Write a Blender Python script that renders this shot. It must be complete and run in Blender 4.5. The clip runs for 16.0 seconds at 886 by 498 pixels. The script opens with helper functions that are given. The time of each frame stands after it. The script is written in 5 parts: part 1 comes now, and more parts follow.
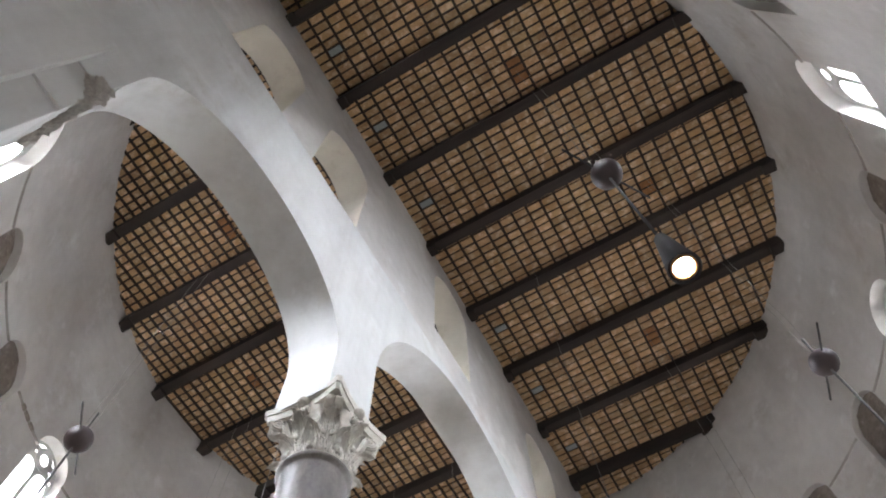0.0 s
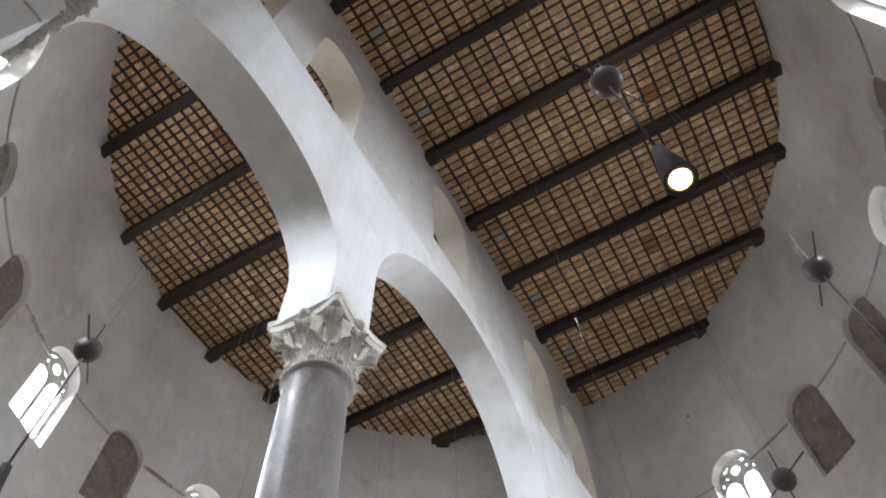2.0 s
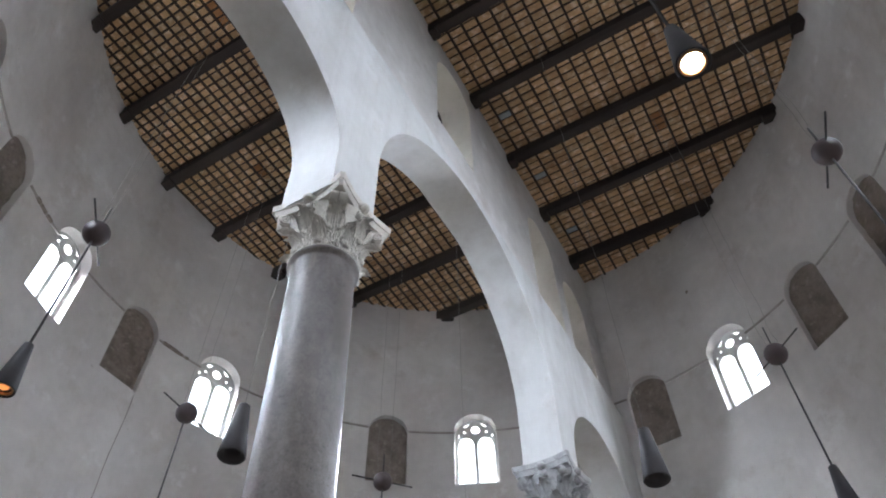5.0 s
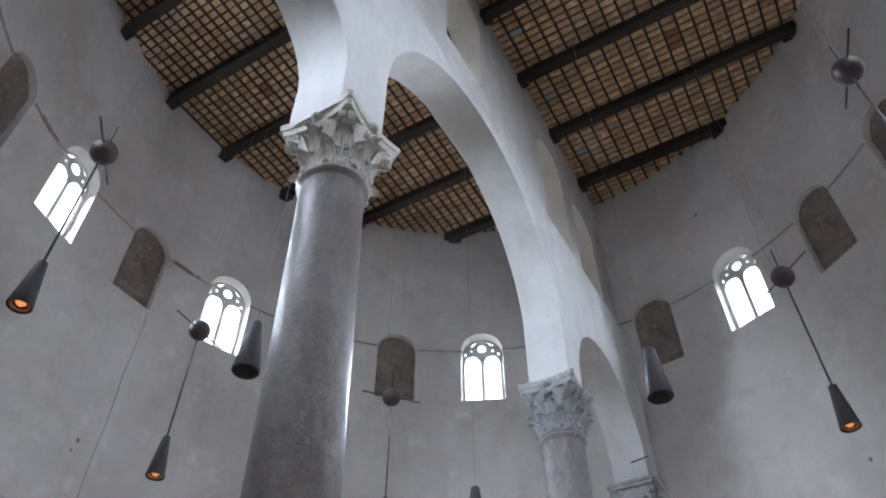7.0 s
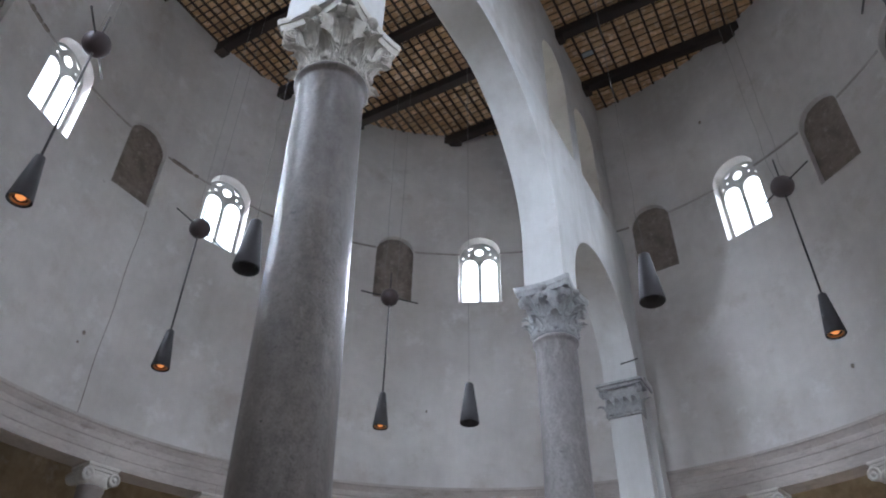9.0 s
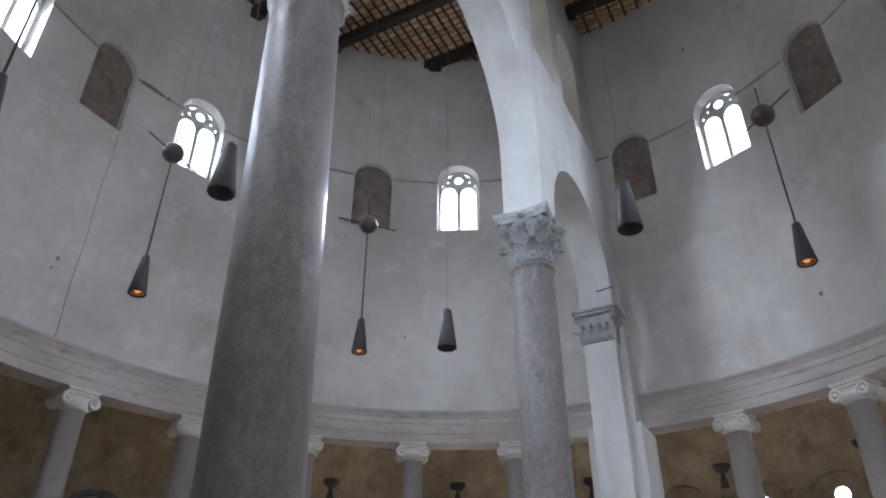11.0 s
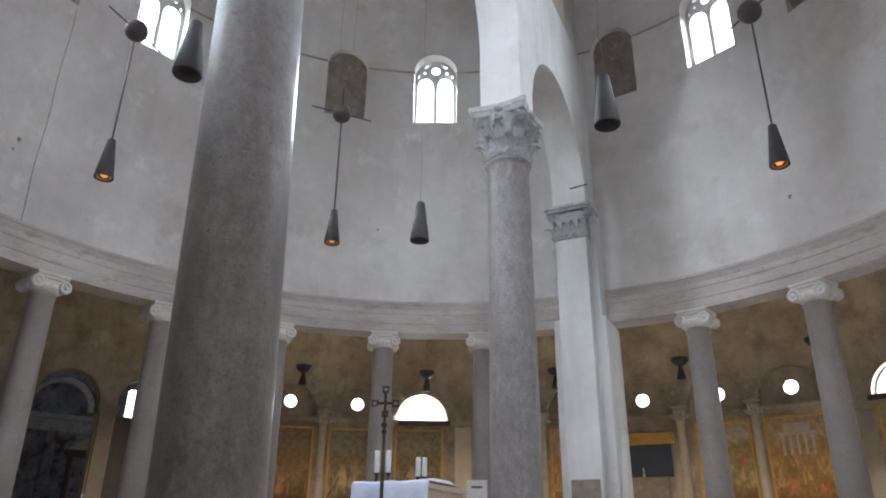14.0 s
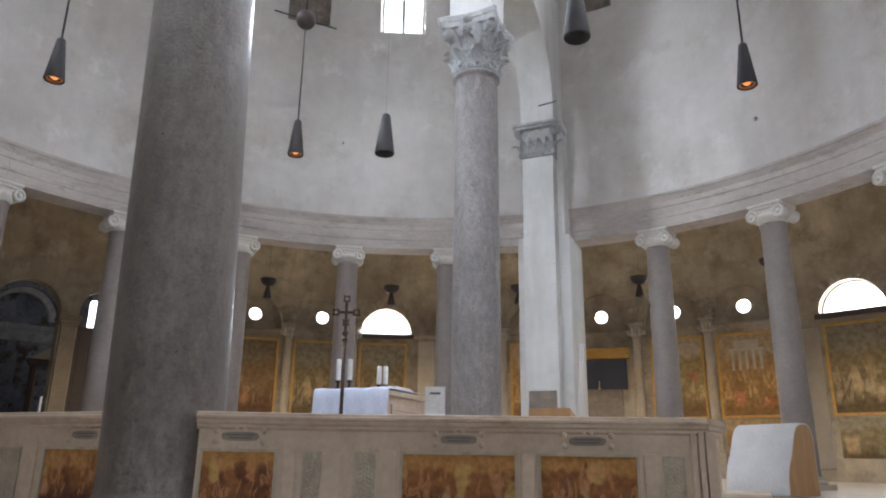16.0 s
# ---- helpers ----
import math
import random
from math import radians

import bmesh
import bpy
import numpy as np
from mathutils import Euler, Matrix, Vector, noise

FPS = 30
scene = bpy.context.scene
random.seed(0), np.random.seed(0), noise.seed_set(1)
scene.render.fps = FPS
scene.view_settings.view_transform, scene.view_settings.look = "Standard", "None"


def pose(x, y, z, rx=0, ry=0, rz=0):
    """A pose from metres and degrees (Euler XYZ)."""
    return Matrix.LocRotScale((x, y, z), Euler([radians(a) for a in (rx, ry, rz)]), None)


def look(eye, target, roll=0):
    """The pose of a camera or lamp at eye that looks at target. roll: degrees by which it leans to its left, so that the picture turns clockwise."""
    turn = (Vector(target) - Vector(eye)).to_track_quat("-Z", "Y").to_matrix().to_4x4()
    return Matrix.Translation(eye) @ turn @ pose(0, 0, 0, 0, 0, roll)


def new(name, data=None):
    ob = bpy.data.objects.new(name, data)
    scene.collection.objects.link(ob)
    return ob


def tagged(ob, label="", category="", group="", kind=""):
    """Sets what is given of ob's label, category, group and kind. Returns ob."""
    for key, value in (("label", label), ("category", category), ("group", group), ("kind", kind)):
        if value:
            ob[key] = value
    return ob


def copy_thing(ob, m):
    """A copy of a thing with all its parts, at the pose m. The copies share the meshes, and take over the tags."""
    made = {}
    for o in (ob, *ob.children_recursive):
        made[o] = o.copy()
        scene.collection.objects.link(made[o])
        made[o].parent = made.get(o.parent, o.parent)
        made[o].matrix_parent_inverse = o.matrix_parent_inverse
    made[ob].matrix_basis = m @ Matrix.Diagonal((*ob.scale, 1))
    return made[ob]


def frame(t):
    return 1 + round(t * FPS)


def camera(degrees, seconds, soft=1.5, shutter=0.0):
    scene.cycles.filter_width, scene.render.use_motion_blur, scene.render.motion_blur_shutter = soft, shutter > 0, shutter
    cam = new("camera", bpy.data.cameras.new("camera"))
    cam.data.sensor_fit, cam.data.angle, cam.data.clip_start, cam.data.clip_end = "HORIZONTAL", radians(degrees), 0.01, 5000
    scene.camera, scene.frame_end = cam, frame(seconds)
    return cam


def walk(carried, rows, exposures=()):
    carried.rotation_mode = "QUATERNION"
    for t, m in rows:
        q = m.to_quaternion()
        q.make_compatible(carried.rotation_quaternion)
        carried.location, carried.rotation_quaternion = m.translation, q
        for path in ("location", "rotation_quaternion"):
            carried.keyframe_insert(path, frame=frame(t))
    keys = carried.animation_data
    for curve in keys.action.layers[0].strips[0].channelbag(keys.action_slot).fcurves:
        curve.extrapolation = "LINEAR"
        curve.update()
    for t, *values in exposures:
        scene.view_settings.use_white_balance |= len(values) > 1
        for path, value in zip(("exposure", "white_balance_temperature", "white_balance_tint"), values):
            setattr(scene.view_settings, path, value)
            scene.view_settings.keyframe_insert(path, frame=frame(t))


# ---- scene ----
cam = camera(63.9, 16.0, 2.0)
walk(cam, [
    (0.0, pose(4.602, -8.876, 0.576, 158.49, 0.53, 29.18)),
    (0.5, pose(4.641, -8.899, 0.553, 156.77, 0.60, 29.28)),
    (1.0, pose(4.666, -8.913, 0.564, 154.80, 0.62, 29.41)),
    (1.5, pose(4.675, -8.904, 0.576, 152.98, 0.62, 29.50)),
    (2.0, pose(4.679, -8.901, 0.590, 151.11, 0.71, 29.70)),
    (2.5, pose(4.687, -8.907, 0.600, 149.47, 0.80, 29.85)),
    (3.0, pose(4.714, -8.936, 0.627, 147.79, 0.88, 30.01)),
    (3.5, pose(4.761, -8.989, 0.676, 146.10, 0.92, 30.12)),
    (4.0, pose(4.752, -9.001, 0.663, 144.39, 0.84, 30.07)),
    (6.5, pose(4.714, -8.996, 0.720, 136.32, 0.02, 30.17)),
    (7.0, pose(4.697, -8.989, 0.675, 134.80, -0.11, 30.18)),
    (7.5, pose(4.739, -9.028, 0.644, 133.08, -0.34, 30.15)),
    (8.0, pose(4.761, -9.023, 0.628, 131.04, -0.61, 30.05)),
    (8.5, pose(4.750, -9.014, 0.639, 129.04, -0.83, 29.80)),
    (9.0, pose(4.706, -8.988, 0.638, 127.09, -0.94, 29.39)),
    (11.5, pose(4.672, -8.921, 0.632, 120.10, -0.29, 27.17)),
    (12.0, pose(4.675, -8.914, 0.619, 118.72, -0.52, 26.53)),
    (12.5, pose(4.671, -8.900, 0.638, 117.36, -0.61, 26.11)),
    (13.0, pose(4.647, -8.897, 0.660, 115.86, -0.65, 25.75)),
    (13.5, pose(4.655, -8.877, 0.657, 114.47, -0.61, 25.58)),
    (14.0, pose(4.663, -8.861, 0.634, 112.93, -0.67, 25.27)),
    (14.5, pose(4.670, -8.837, 0.591, 111.43, -0.89, 24.76)),
    (15.0, pose(4.675, -8.818, 0.557, 109.70, -1.15, 23.95)),
    (15.5, pose(4.680, -8.799, 0.555, 108.06, -1.10, 23.16)),
    (16.0, pose(4.690, -8.788, 0.574, 106.39, -0.82, 22.42)),
], [(0, 1.32, 6350, 9), (4, 1.0, 6080, 8), (7, 0.70, 5800, 8.6), (9, 0.62, 5760, 8.6), (11.5, 0.68, 5800, 8.6), (14, 0.95, 6030, 8), (16, 1.10, 6150, 8.5)])

# ---- world, daylight through the windows ----
world = bpy.data.worlds.new("sky")
scene.world = world
world.use_nodes = True
wn = world.node_tree
sky = wn.nodes.new("ShaderNodeTexSky")
sky.sky_type = "NISHITA"
sky.sun_disc = False
sky.sun_elevation = radians(48)
sky.sun_rotation = radians(200)
wn.nodes["Background"].inputs["Strength"].default_value = 0.12
wn.links.new(sky.outputs[0], wn.nodes["Background"].inputs[0])
sun = new("sun", bpy.data.lights.new("sun", "SUN"))
sun.data.energy, sun.data.angle, sun.data.color = 1.2, radians(10), (1.0, 0.95, 0.88)
sun.matrix_world = look((-10, -22, 40), (0, 0, 0))

WINDOW_WATTS = 400.0
LUNETTE_WATTS = 210.0
OCULUS_WATTS = 45.0
BOWL_WATTS = 31.0
DOWN_WATTS = 30.0
DAY = (0.885, 0.915, 1.0)

# ---- plan ----
R = 11.2            # inner face of the drum
DRUM_T = 0.9
BAY = 16.1          # degrees from column to column
BAY0 = 1.2          # bearing of the far pier
ARC_TOP, ARC_BOT = 7.76, 6.78
BEAM_Z = 22.3
CEIL_Z = 22.82
WX = -0.19          # middle of the cross wall
COL_A, COL_B = -3.99, 4.72
ROUT = 20.5         # outer wall of the ambulatory
# each column of the ring stands a little off its regular bearing
OFF = {-3: 0.7, -2: 0.75, -1: 0.4, 2: -0.75, 3: -0.75, 4: -0.45, 5: -1.0}


def polar(r, a, z=0.0):
    """a: degrees from +y, anticlockwise seen from above."""
    return Vector((-r * math.sin(radians(a)), r * math.cos(radians(a)), z))


def facing(r, a, z=0.0):
    """Pose at a bearing of the ring whose +y points outwards and whose x runs clockwise seen from above."""
    return Matrix.Translation(polar(r, a, z)) @ Matrix.Rotation(radians(a), 4, "Z")


# ---- materials ----
def nodes_of(name):
    m = bpy.data.materials.new(name)
    m.use_nodes = True
    t = m.node_tree
    return m, t, t.nodes["Principled BSDF"]


def noise_node(t, scale, detail=4.0, rough=0.55, coords="Object", stretch=None):
    co = t.nodes.new("ShaderNodeTexCoord")
    n = t.nodes.new("ShaderNodeTexNoise")
    n.inputs["Scale"].default_value = scale
    n.inputs["Detail"].default_value = detail
    n.inputs["Roughness"].default_value = rough
    if stretch:
        mp = t.nodes.new("ShaderNodeMapping")
        mp.inputs["Scale"].default_value = stretch
        t.links.new(co.outputs[coords], mp.inputs[0])
        t.links.new(mp.outputs[0], n.inputs["Vector"])
    else:
        t.links.new(co.outputs[coords], n.inputs["Vector"])
    return n


def ramp(t, src, stops):
    r = t.nodes.new("ShaderNodeValToRGB")
    els = r.color_ramp.elements
    while len(els) < len(stops):
        els.new(0.5)
    for e, (p, c) in zip(els, stops):
        e.position, e.color = p, (*c, 1)
    t.links.new(src, r.inputs[0])
    return r.outputs[0]


def mix(t, a, b, fac, mode="MIX"):
    m = t.nodes.new("ShaderNodeMix")
    m.data_type, m.blend_type = "RGBA", mode
    for sock, v in ((m.inputs[0], fac), (m.inputs[6], a), (m.inputs[7], b)):
        if isinstance(v, bpy.types.NodeSocket):
            t.links.new(v, sock)
        else:
            sock.default_value = (*v, 1) if isinstance(v, tuple) else v
    return m.outputs[2]


def bump(t, bsdf, height, strength, dist=0.02):
    b = t.nodes.new("ShaderNodeBump")
    b.inputs["Strength"].default_value = strength
    b.inputs["Distance"].default_value = dist
    t.links.new(height, b.inputs["Height"])
    t.links.new(b.outputs[0], bsdf.inputs["Normal"])


def surface(name, dark, light, stain=None, big=0.35, fine=9.0, rough=0.8, relief=0.25, dist=0.02, stain_range=(0.55, 0.72), coords="Object", stretch=None, island=0.0, obj_rand=0.0, grain=0.45, streak=0.0, specks=0.0):
    """Mottled two-scale surface: base colours, blotchy stains, fine grain and relief."""
    m, t, b = nodes_of(name)
    n1 = noise_node(t, big, 6, 0.6, coords, stretch)
    c = ramp(t, n1.outputs["Fac"], [(0.3, dark), (0.7, light)])
    n2 = noise_node(t, fine, 8, 0.65, coords, stretch)
    c = mix(t, c, ramp(t, n2.outputs["Fac"], [(0.25, (0.55, 0.55, 0.55)), (0.75, (1, 1, 1))]), grain, "MULTIPLY")
    if stain:
        n3 = noise_node(t, big * 2.3, 9, 0.7, coords, stretch)
        f = ramp(t, n3.outputs["Fac"], [(stain_range[0], (0, 0, 0)), (stain_range[1], (1, 1, 1))])
        c = mix(t, c, stain, f)
    if streak:
        n4 = noise_node(t, 1.6, 7, 0.65, coords, (1, 1, 0.13))
        c = mix(t, c, ramp(t, n4.outputs["Fac"], [(0.34, (0.70, 0.67, 0.64)), (0.56, (1, 1, 1))]), streak, "MULTIPLY")
    if specks:
        n5 = noise_node(t, 5.5, 3, 0.6, coords)
        c = mix(t, c, (0.30, 0.26, 0.22), ramp(t, n5.outputs["Fac"], [(0.73, (0, 0, 0)), (0.78, (specks, specks, specks))]))
        n6 = noise_node(t, 0.9, 5, 0.7, coords)
        c = mix(t, c, (0.86, 0.855, 0.85), ramp(t, n6.outputs["Fac"], [(0.58, (0, 0, 0)), (0.72, (specks, specks, specks))]))
    if island or obj_rand:
        src = t.nodes.new("ShaderNodeNewGeometry").outputs["Random Per Island"] if island else t.nodes.new("ShaderNodeObjectInfo").outputs["Random"]
        k = island or obj_rand
        c = mix(t, c, ramp(t, src, [(0.0, (1 - k, 1 - k, 1 - k)), (1.0, (1, 1, 1))]), 1.0, "MULTIPLY")
    t.links.new(c, b.inputs["Base Color"])
    b.inputs["Roughness"].default_value = rough
    bump(t, b, n2.outputs["Fac"], relief, dist)
    return m


def plain(name, color, rough=0.5, metal=0.0, emit=0.0):
    m, t, b = nodes_of(name)
    n = noise_node(t, 14, 5)
    c = ramp(t, n.outputs["Fac"], [(0.3, tuple(v * 0.8 for v in color)), (0.7, color)])
    t.links.new(c, b.inputs["Base Color"])
    b.inputs["Roughness"].default_value, b.inputs["Metallic"].default_value = rough, metal
    if emit:
        b.inputs["Emission Color"].default_value = (*color, 1)
        b.inputs["Emission Strength"].default_value = emit
    return m


def granite(name, dark, light, rough):
    m, t, b = nodes_of(name)
    big = noise_node(t, 0.9, 5, 0.6)
    c = ramp(t, big.outputs["Fac"], [(0.3, dark), (0.72, light)])
    sp = noise_node(t, 38, 4, 0.7)
    c = mix(t, c, ramp(t, sp.outputs["Fac"], [(0.35, (0.62, 0.61, 0.60)), (0.6, (1, 1, 1)), (0.75, (1.0, 0.98, 0.95))]), 0.55, "MULTIPLY")
    mid = noise_node(t, 9, 6, 0.7, "Object", (1, 1, 0.5))
    c = mix(t, c, ramp(t, mid.outputs["Fac"], [(0.32, (0.5, 0.49, 0.48)), (0.64, (1, 1, 1))]), 0.7, "MULTIPLY")
    pit = noise_node(t, 11, 3, 0.55)
    f = ramp(t, pit.outputs["Fac"], [(0.70, (0, 0, 0)), (0.74, (1, 1, 1))])
    c = mix(t, c, tuple(v * 0.45 for v in dark), f)
    veins = noise_node(t, 1.6, 8, 0.75, "Object", (1, 1, 0.35))
    c = mix(t, c, tuple(min(1, v * 1.35) for v in light), ramp(t, veins.outputs["Fac"], [(0.56, (0, 0, 0)), (0.74, (0.8, 0.8, 0.8))]))
    t.links.new(c, b.inputs["Base Color"])
    rr = ramp(t, big.outputs["Fac"], [(0.3, (rough, rough, rough)), (0.8, (rough + 0.14,) * 3)])
    t.links.new(rr, b.inputs["Roughness"])
    pock = noise_node(t, 20, 5, 0.75)
    patch = noise_node(t, 1.1, 5, 0.65)
    rough_patch = ramp(t, patch.outputs["Fac"], [(0.36, (0.15, 0.15, 0.15)), (0.72, (1, 1, 1))])
    worn = mix(t, (0.5, 0.5, 0.5), ramp(t, pock.outputs["Fac"], [(0.30, (0, 0, 0)), (0.56, (1, 1, 1))]), rough_patch)
    c = mix(t, c, ramp(t, pock.outputs["Fac"], [(0.34, (0.55, 0.53, 0.5)), (0.5, (1, 1, 1))]), 0.55, "MULTIPLY")
    t.links.new(c, b.inputs["Base Color"])
    bump(t, b, worn, 0.30, 0.03)
    return m


M_PLASTER = surface("lime_plaster", (0.57, 0.54, 0.51), (0.80, 0.775, 0.75), (0.46, 0.41, 0.36), big=0.24, fine=2.6, rough=0.92, relief=0.16, dist=0.05, grain=0.26, stain_range=(0.56, 0.80), streak=0.18, specks=0.5)
# plaster darkened to draw the shadow line under the drum's ledge
M_LEDGE = surface("shadow_dark_ledge", (0.30, 0.27, 0.24), (0.52, 0.48, 0.45), (0.20, 0.17, 0.15), big=1.2, fine=10, rough=0.95, relief=0.5)
M_WHITE = surface("limewash", (0.60, 0.595, 0.575), (0.75, 0.75, 0.74), (0.52, 0.49, 0.44), big=0.4, fine=4.0, rough=0.9, relief=0.14, dist=0.03, stain_range=(0.58, 0.80), grain=0.16, streak=0.36, specks=0.3)
M_CREAM = surface("cream_limewash", (0.66, 0.61, 0.52), (0.77, 0.72, 0.63), (0.58, 0.53, 0.44), big=0.6, fine=5, rough=0.9, relief=0.08, grain=0.12)
M_FILL = surface("rough_mortar", (0.19, 0.155, 0.13), (0.36, 0.305, 0.26), (0.44, 0.385, 0.335), big=1.8, fine=11, rough=0.97, relief=0.9, dist=0.05)
M_OCHRE = surface("old_ochre_plaster", (0.36, 0.30, 0.215), (0.60, 0.515, 0.385), (0.26, 0.215, 0.16), big=0.42, fine=3.0, rough=0.95, relief=0.5, dist=0.05, stain_range=(0.47, 0.66), streak=0.5, specks=0.25)
M_MARBLE = surface("weathered_marble", (0.44, 0.39, 0.355), (0.62, 0.57, 0.53), (0.32, 0.27, 0.235), big=0.7, fine=7, rough=0.65, relief=0.35, dist=0.02, stretch=(1, 1, 2.6))
M_CAPITAL = surface("carved_marble", (0.58, 0.54, 0.47), (0.80, 0.76, 0.70), (0.46, 0.39, 0.30), big=2.6, fine=18, rough=0.75, relief=0.8, dist=0.03)
M_GREYCAP = surface("grey_carved_marble", (0.34, 0.34, 0.34), (0.60, 0.60, 0.60), (0.20, 0.19, 0.18), big=3.0, fine=18, rough=0.8, relief=0.8, dist=0.03)
M_IONIC = surface("white_chipped_marble", (0.62, 0.58, 0.53), (0.80, 0.77, 0.72), (0.44, 0.39, 0.33), big=2.2, fine=14, rough=0.75, relief=0.4, dist=0.02)
M_GRANITE = granite("grey_granite", (0.148, 0.126, 0.109), (0.243, 0.211, 0.187), 0.29)
M_GRANITE2 = granite("mauve_granite", (0.22, 0.198, 0.19), (0.31, 0.287, 0.28), 0.5)
M_STONECOL = surface("rough_grey_stone", (0.235, 0.20, 0.185), (0.33, 0.29, 0.268), (0.39, 0.345, 0.32), big=0.8, fine=12, rough=0.7, relief=0.35, stain_range=(0.58, 0.8))
M_BEAM = surface("dark_timber", (0.024, 0.015, 0.012), (0.052, 0.035, 0.028), None, big=1.0, fine=9, rough=0.7, relief=0.5, dist=0.02, stretch=(0.25, 3, 3))
M_JOIST = surface("brown_joist_wood", (0.026, 0.015, 0.010), (0.055, 0.033, 0.024), None, big=1.0, fine=9, rough=0.75, relief=0.4, stretch=(3, 0.3, 3))
M_TILE = surface("terracotta_tile", (0.60, 0.35, 0.18), (0.86, 0.57, 0.32), (0.90, 0.69, 0.47), big=1.6, fine=16, rough=0.9, relief=0.5, island=0.34, grain=0.6, stain_range=(0.5, 0.62))
M_HATCH = surface("reddish_hatch_wood", (0.28, 0.12, 0.045), (0.46, 0.21, 0.08), None, big=3, fine=20, rough=0.7, relief=0.3)
M_GLASSTILE = plain("grey_glass_tile", (0.42, 0.46, 0.48), 0.25)
M_IRON = surface("dark_painted_metal", (0.030, 0.026, 0.028), (0.055, 0.048, 0.05), None, big=4, fine=30, rough=0.55, relief=0.08)
M_SHADE = surface("grey_brown_lamp_metal", (0.020, 0.017, 0.018), (0.034, 0.029, 0.030), None, big=4, fine=30, rough=0.6, relief=0.08)
M_BALL = surface("reddish_brown_metal", (0.040, 0.025, 0.025), (0.065, 0.044, 0.043), None, big=5, fine=30, rough=0.5, relief=0.08)
M_CABLE = plain("pale_cable", (0.34, 0.325, 0.30), 0.8)
M_BRASS = plain("warm_brass", (0.55, 0.30, 0.13), 0.4, 0.6)
M_BULB = plain("warm_bulb", (1.0, 0.36, 0.10), 0.4, emit=0.55)
M_BULB_LIT = plain("bright_bulb", (1.0, 0.86, 0.66), 0.4, emit=16.0)
M_STONEFRAME = surface("window_stone", (0.62, 0.61, 0.58), (0.76, 0.74, 0.70), None, big=2, fine=15, rough=0.85, relief=0.2)
M_GOLD = surface("dull_gilt_wood", (0.58, 0.31, 0.055), (0.76, 0.46, 0.11), (0.34, 0.18, 0.045), big=3, fine=20, rough=0.5, relief=0.2)
M_FLOOR = surface("stone_floor", (0.64, 0.575, 0.49), (0.79, 0.725, 0.635), (0.53, 0.47, 0.39), big=0.8, fine=7, rough=0.45, relief=0.1)
# white altar linen with the blue of shaded skylight mixed into its colour
M_CLOTH = surface("skylight_tinted_linen", (0.57, 0.62, 0.79), (0.70, 0.74, 0.87), None, big=2.5, fine=40, rough=0.95, relief=0.2)
M_LINEN = surface("ambo_linen", (0.72, 0.71, 0.72), (0.82, 0.81, 0.82), None, big=2.5, fine=40, rough=0.95, relief=0.2)
M_WAX = plain("white_wax", (0.85, 0.83, 0.78), 0.45)
M_WOOD = surface("light_oak", (0.42, 0.235, 0.10), (0.56, 0.34, 0.16), None, big=1.5, fine=10, rough=0.55, relief=0.15, stretch=(6, 6, 0.6))
M_BRONZE = plain("dark_bronze", (0.08, 0.05, 0.03), 0.45, 0.7)
M_CHAPEL = surface("grey_blue_fresco", (0.13, 0.14, 0.17), (0.40, 0.43, 0.50), (0.10, 0.075, 0.06), big=0.8, fine=6, rough=0.85, relief=0.3, stain_range=(0.5, 0.6), grain=0.7)
M_DARKWOOD = plain("dark_brown_panel", (0.085, 0.06, 0.045), 0.5)
M_PALE = surface("cream_painted_board", (0.60, 0.52, 0.41), (0.74, 0.66, 0.54), None, big=1.4, fine=8, rough=0.85, relief=0.1, grain=0.2)
M_IMPOST = surface("worn_tan_stone", (0.25, 0.20, 0.145), (0.36, 0.295, 0.215), (0.17, 0.135, 0.10), big=1.5, fine=10, rough=0.85, relief=0.35)
M_COLONNETTE = surface("cream_stone", (0.48, 0.41, 0.31), (0.62, 0.55, 0.44), (0.34, 0.28, 0.20), big=2, fine=12, rough=0.8, relief=0.2)
M_PAPER = plain("white_card", (0.80, 0.80, 0.80), 0.7)
M_INK = plain("grey_ink", (0.12, 0.12, 0.13), 0.7)
M_CARTOUCHE = surface("dark_inscribed_stone", (0.21, 0.17, 0.135), (0.33, 0.275, 0.225), None, big=4, fine=25, rough=0.8, relief=0.3)


def glass():
    m, t, b = nodes_of("window_glass")
    tr = t.nodes.new("ShaderNodeBsdfTransparent")
    gl = t.nodes.new("ShaderNodeBsdfGlossy")
    gl.inputs["Roughness"].default_value = 0.08
    mx = t.nodes.new("ShaderNodeMixShader")
    mx.inputs[0].default_value = 0.07
    t.links.new(tr.outputs[0], mx.inputs[1])
    t.links.new(gl.outputs[0], mx.inputs[2])
    t.links.new(mx.outputs[0], t.nodes["Material Output"].inputs[0])
    return m


M_GLASS = glass()


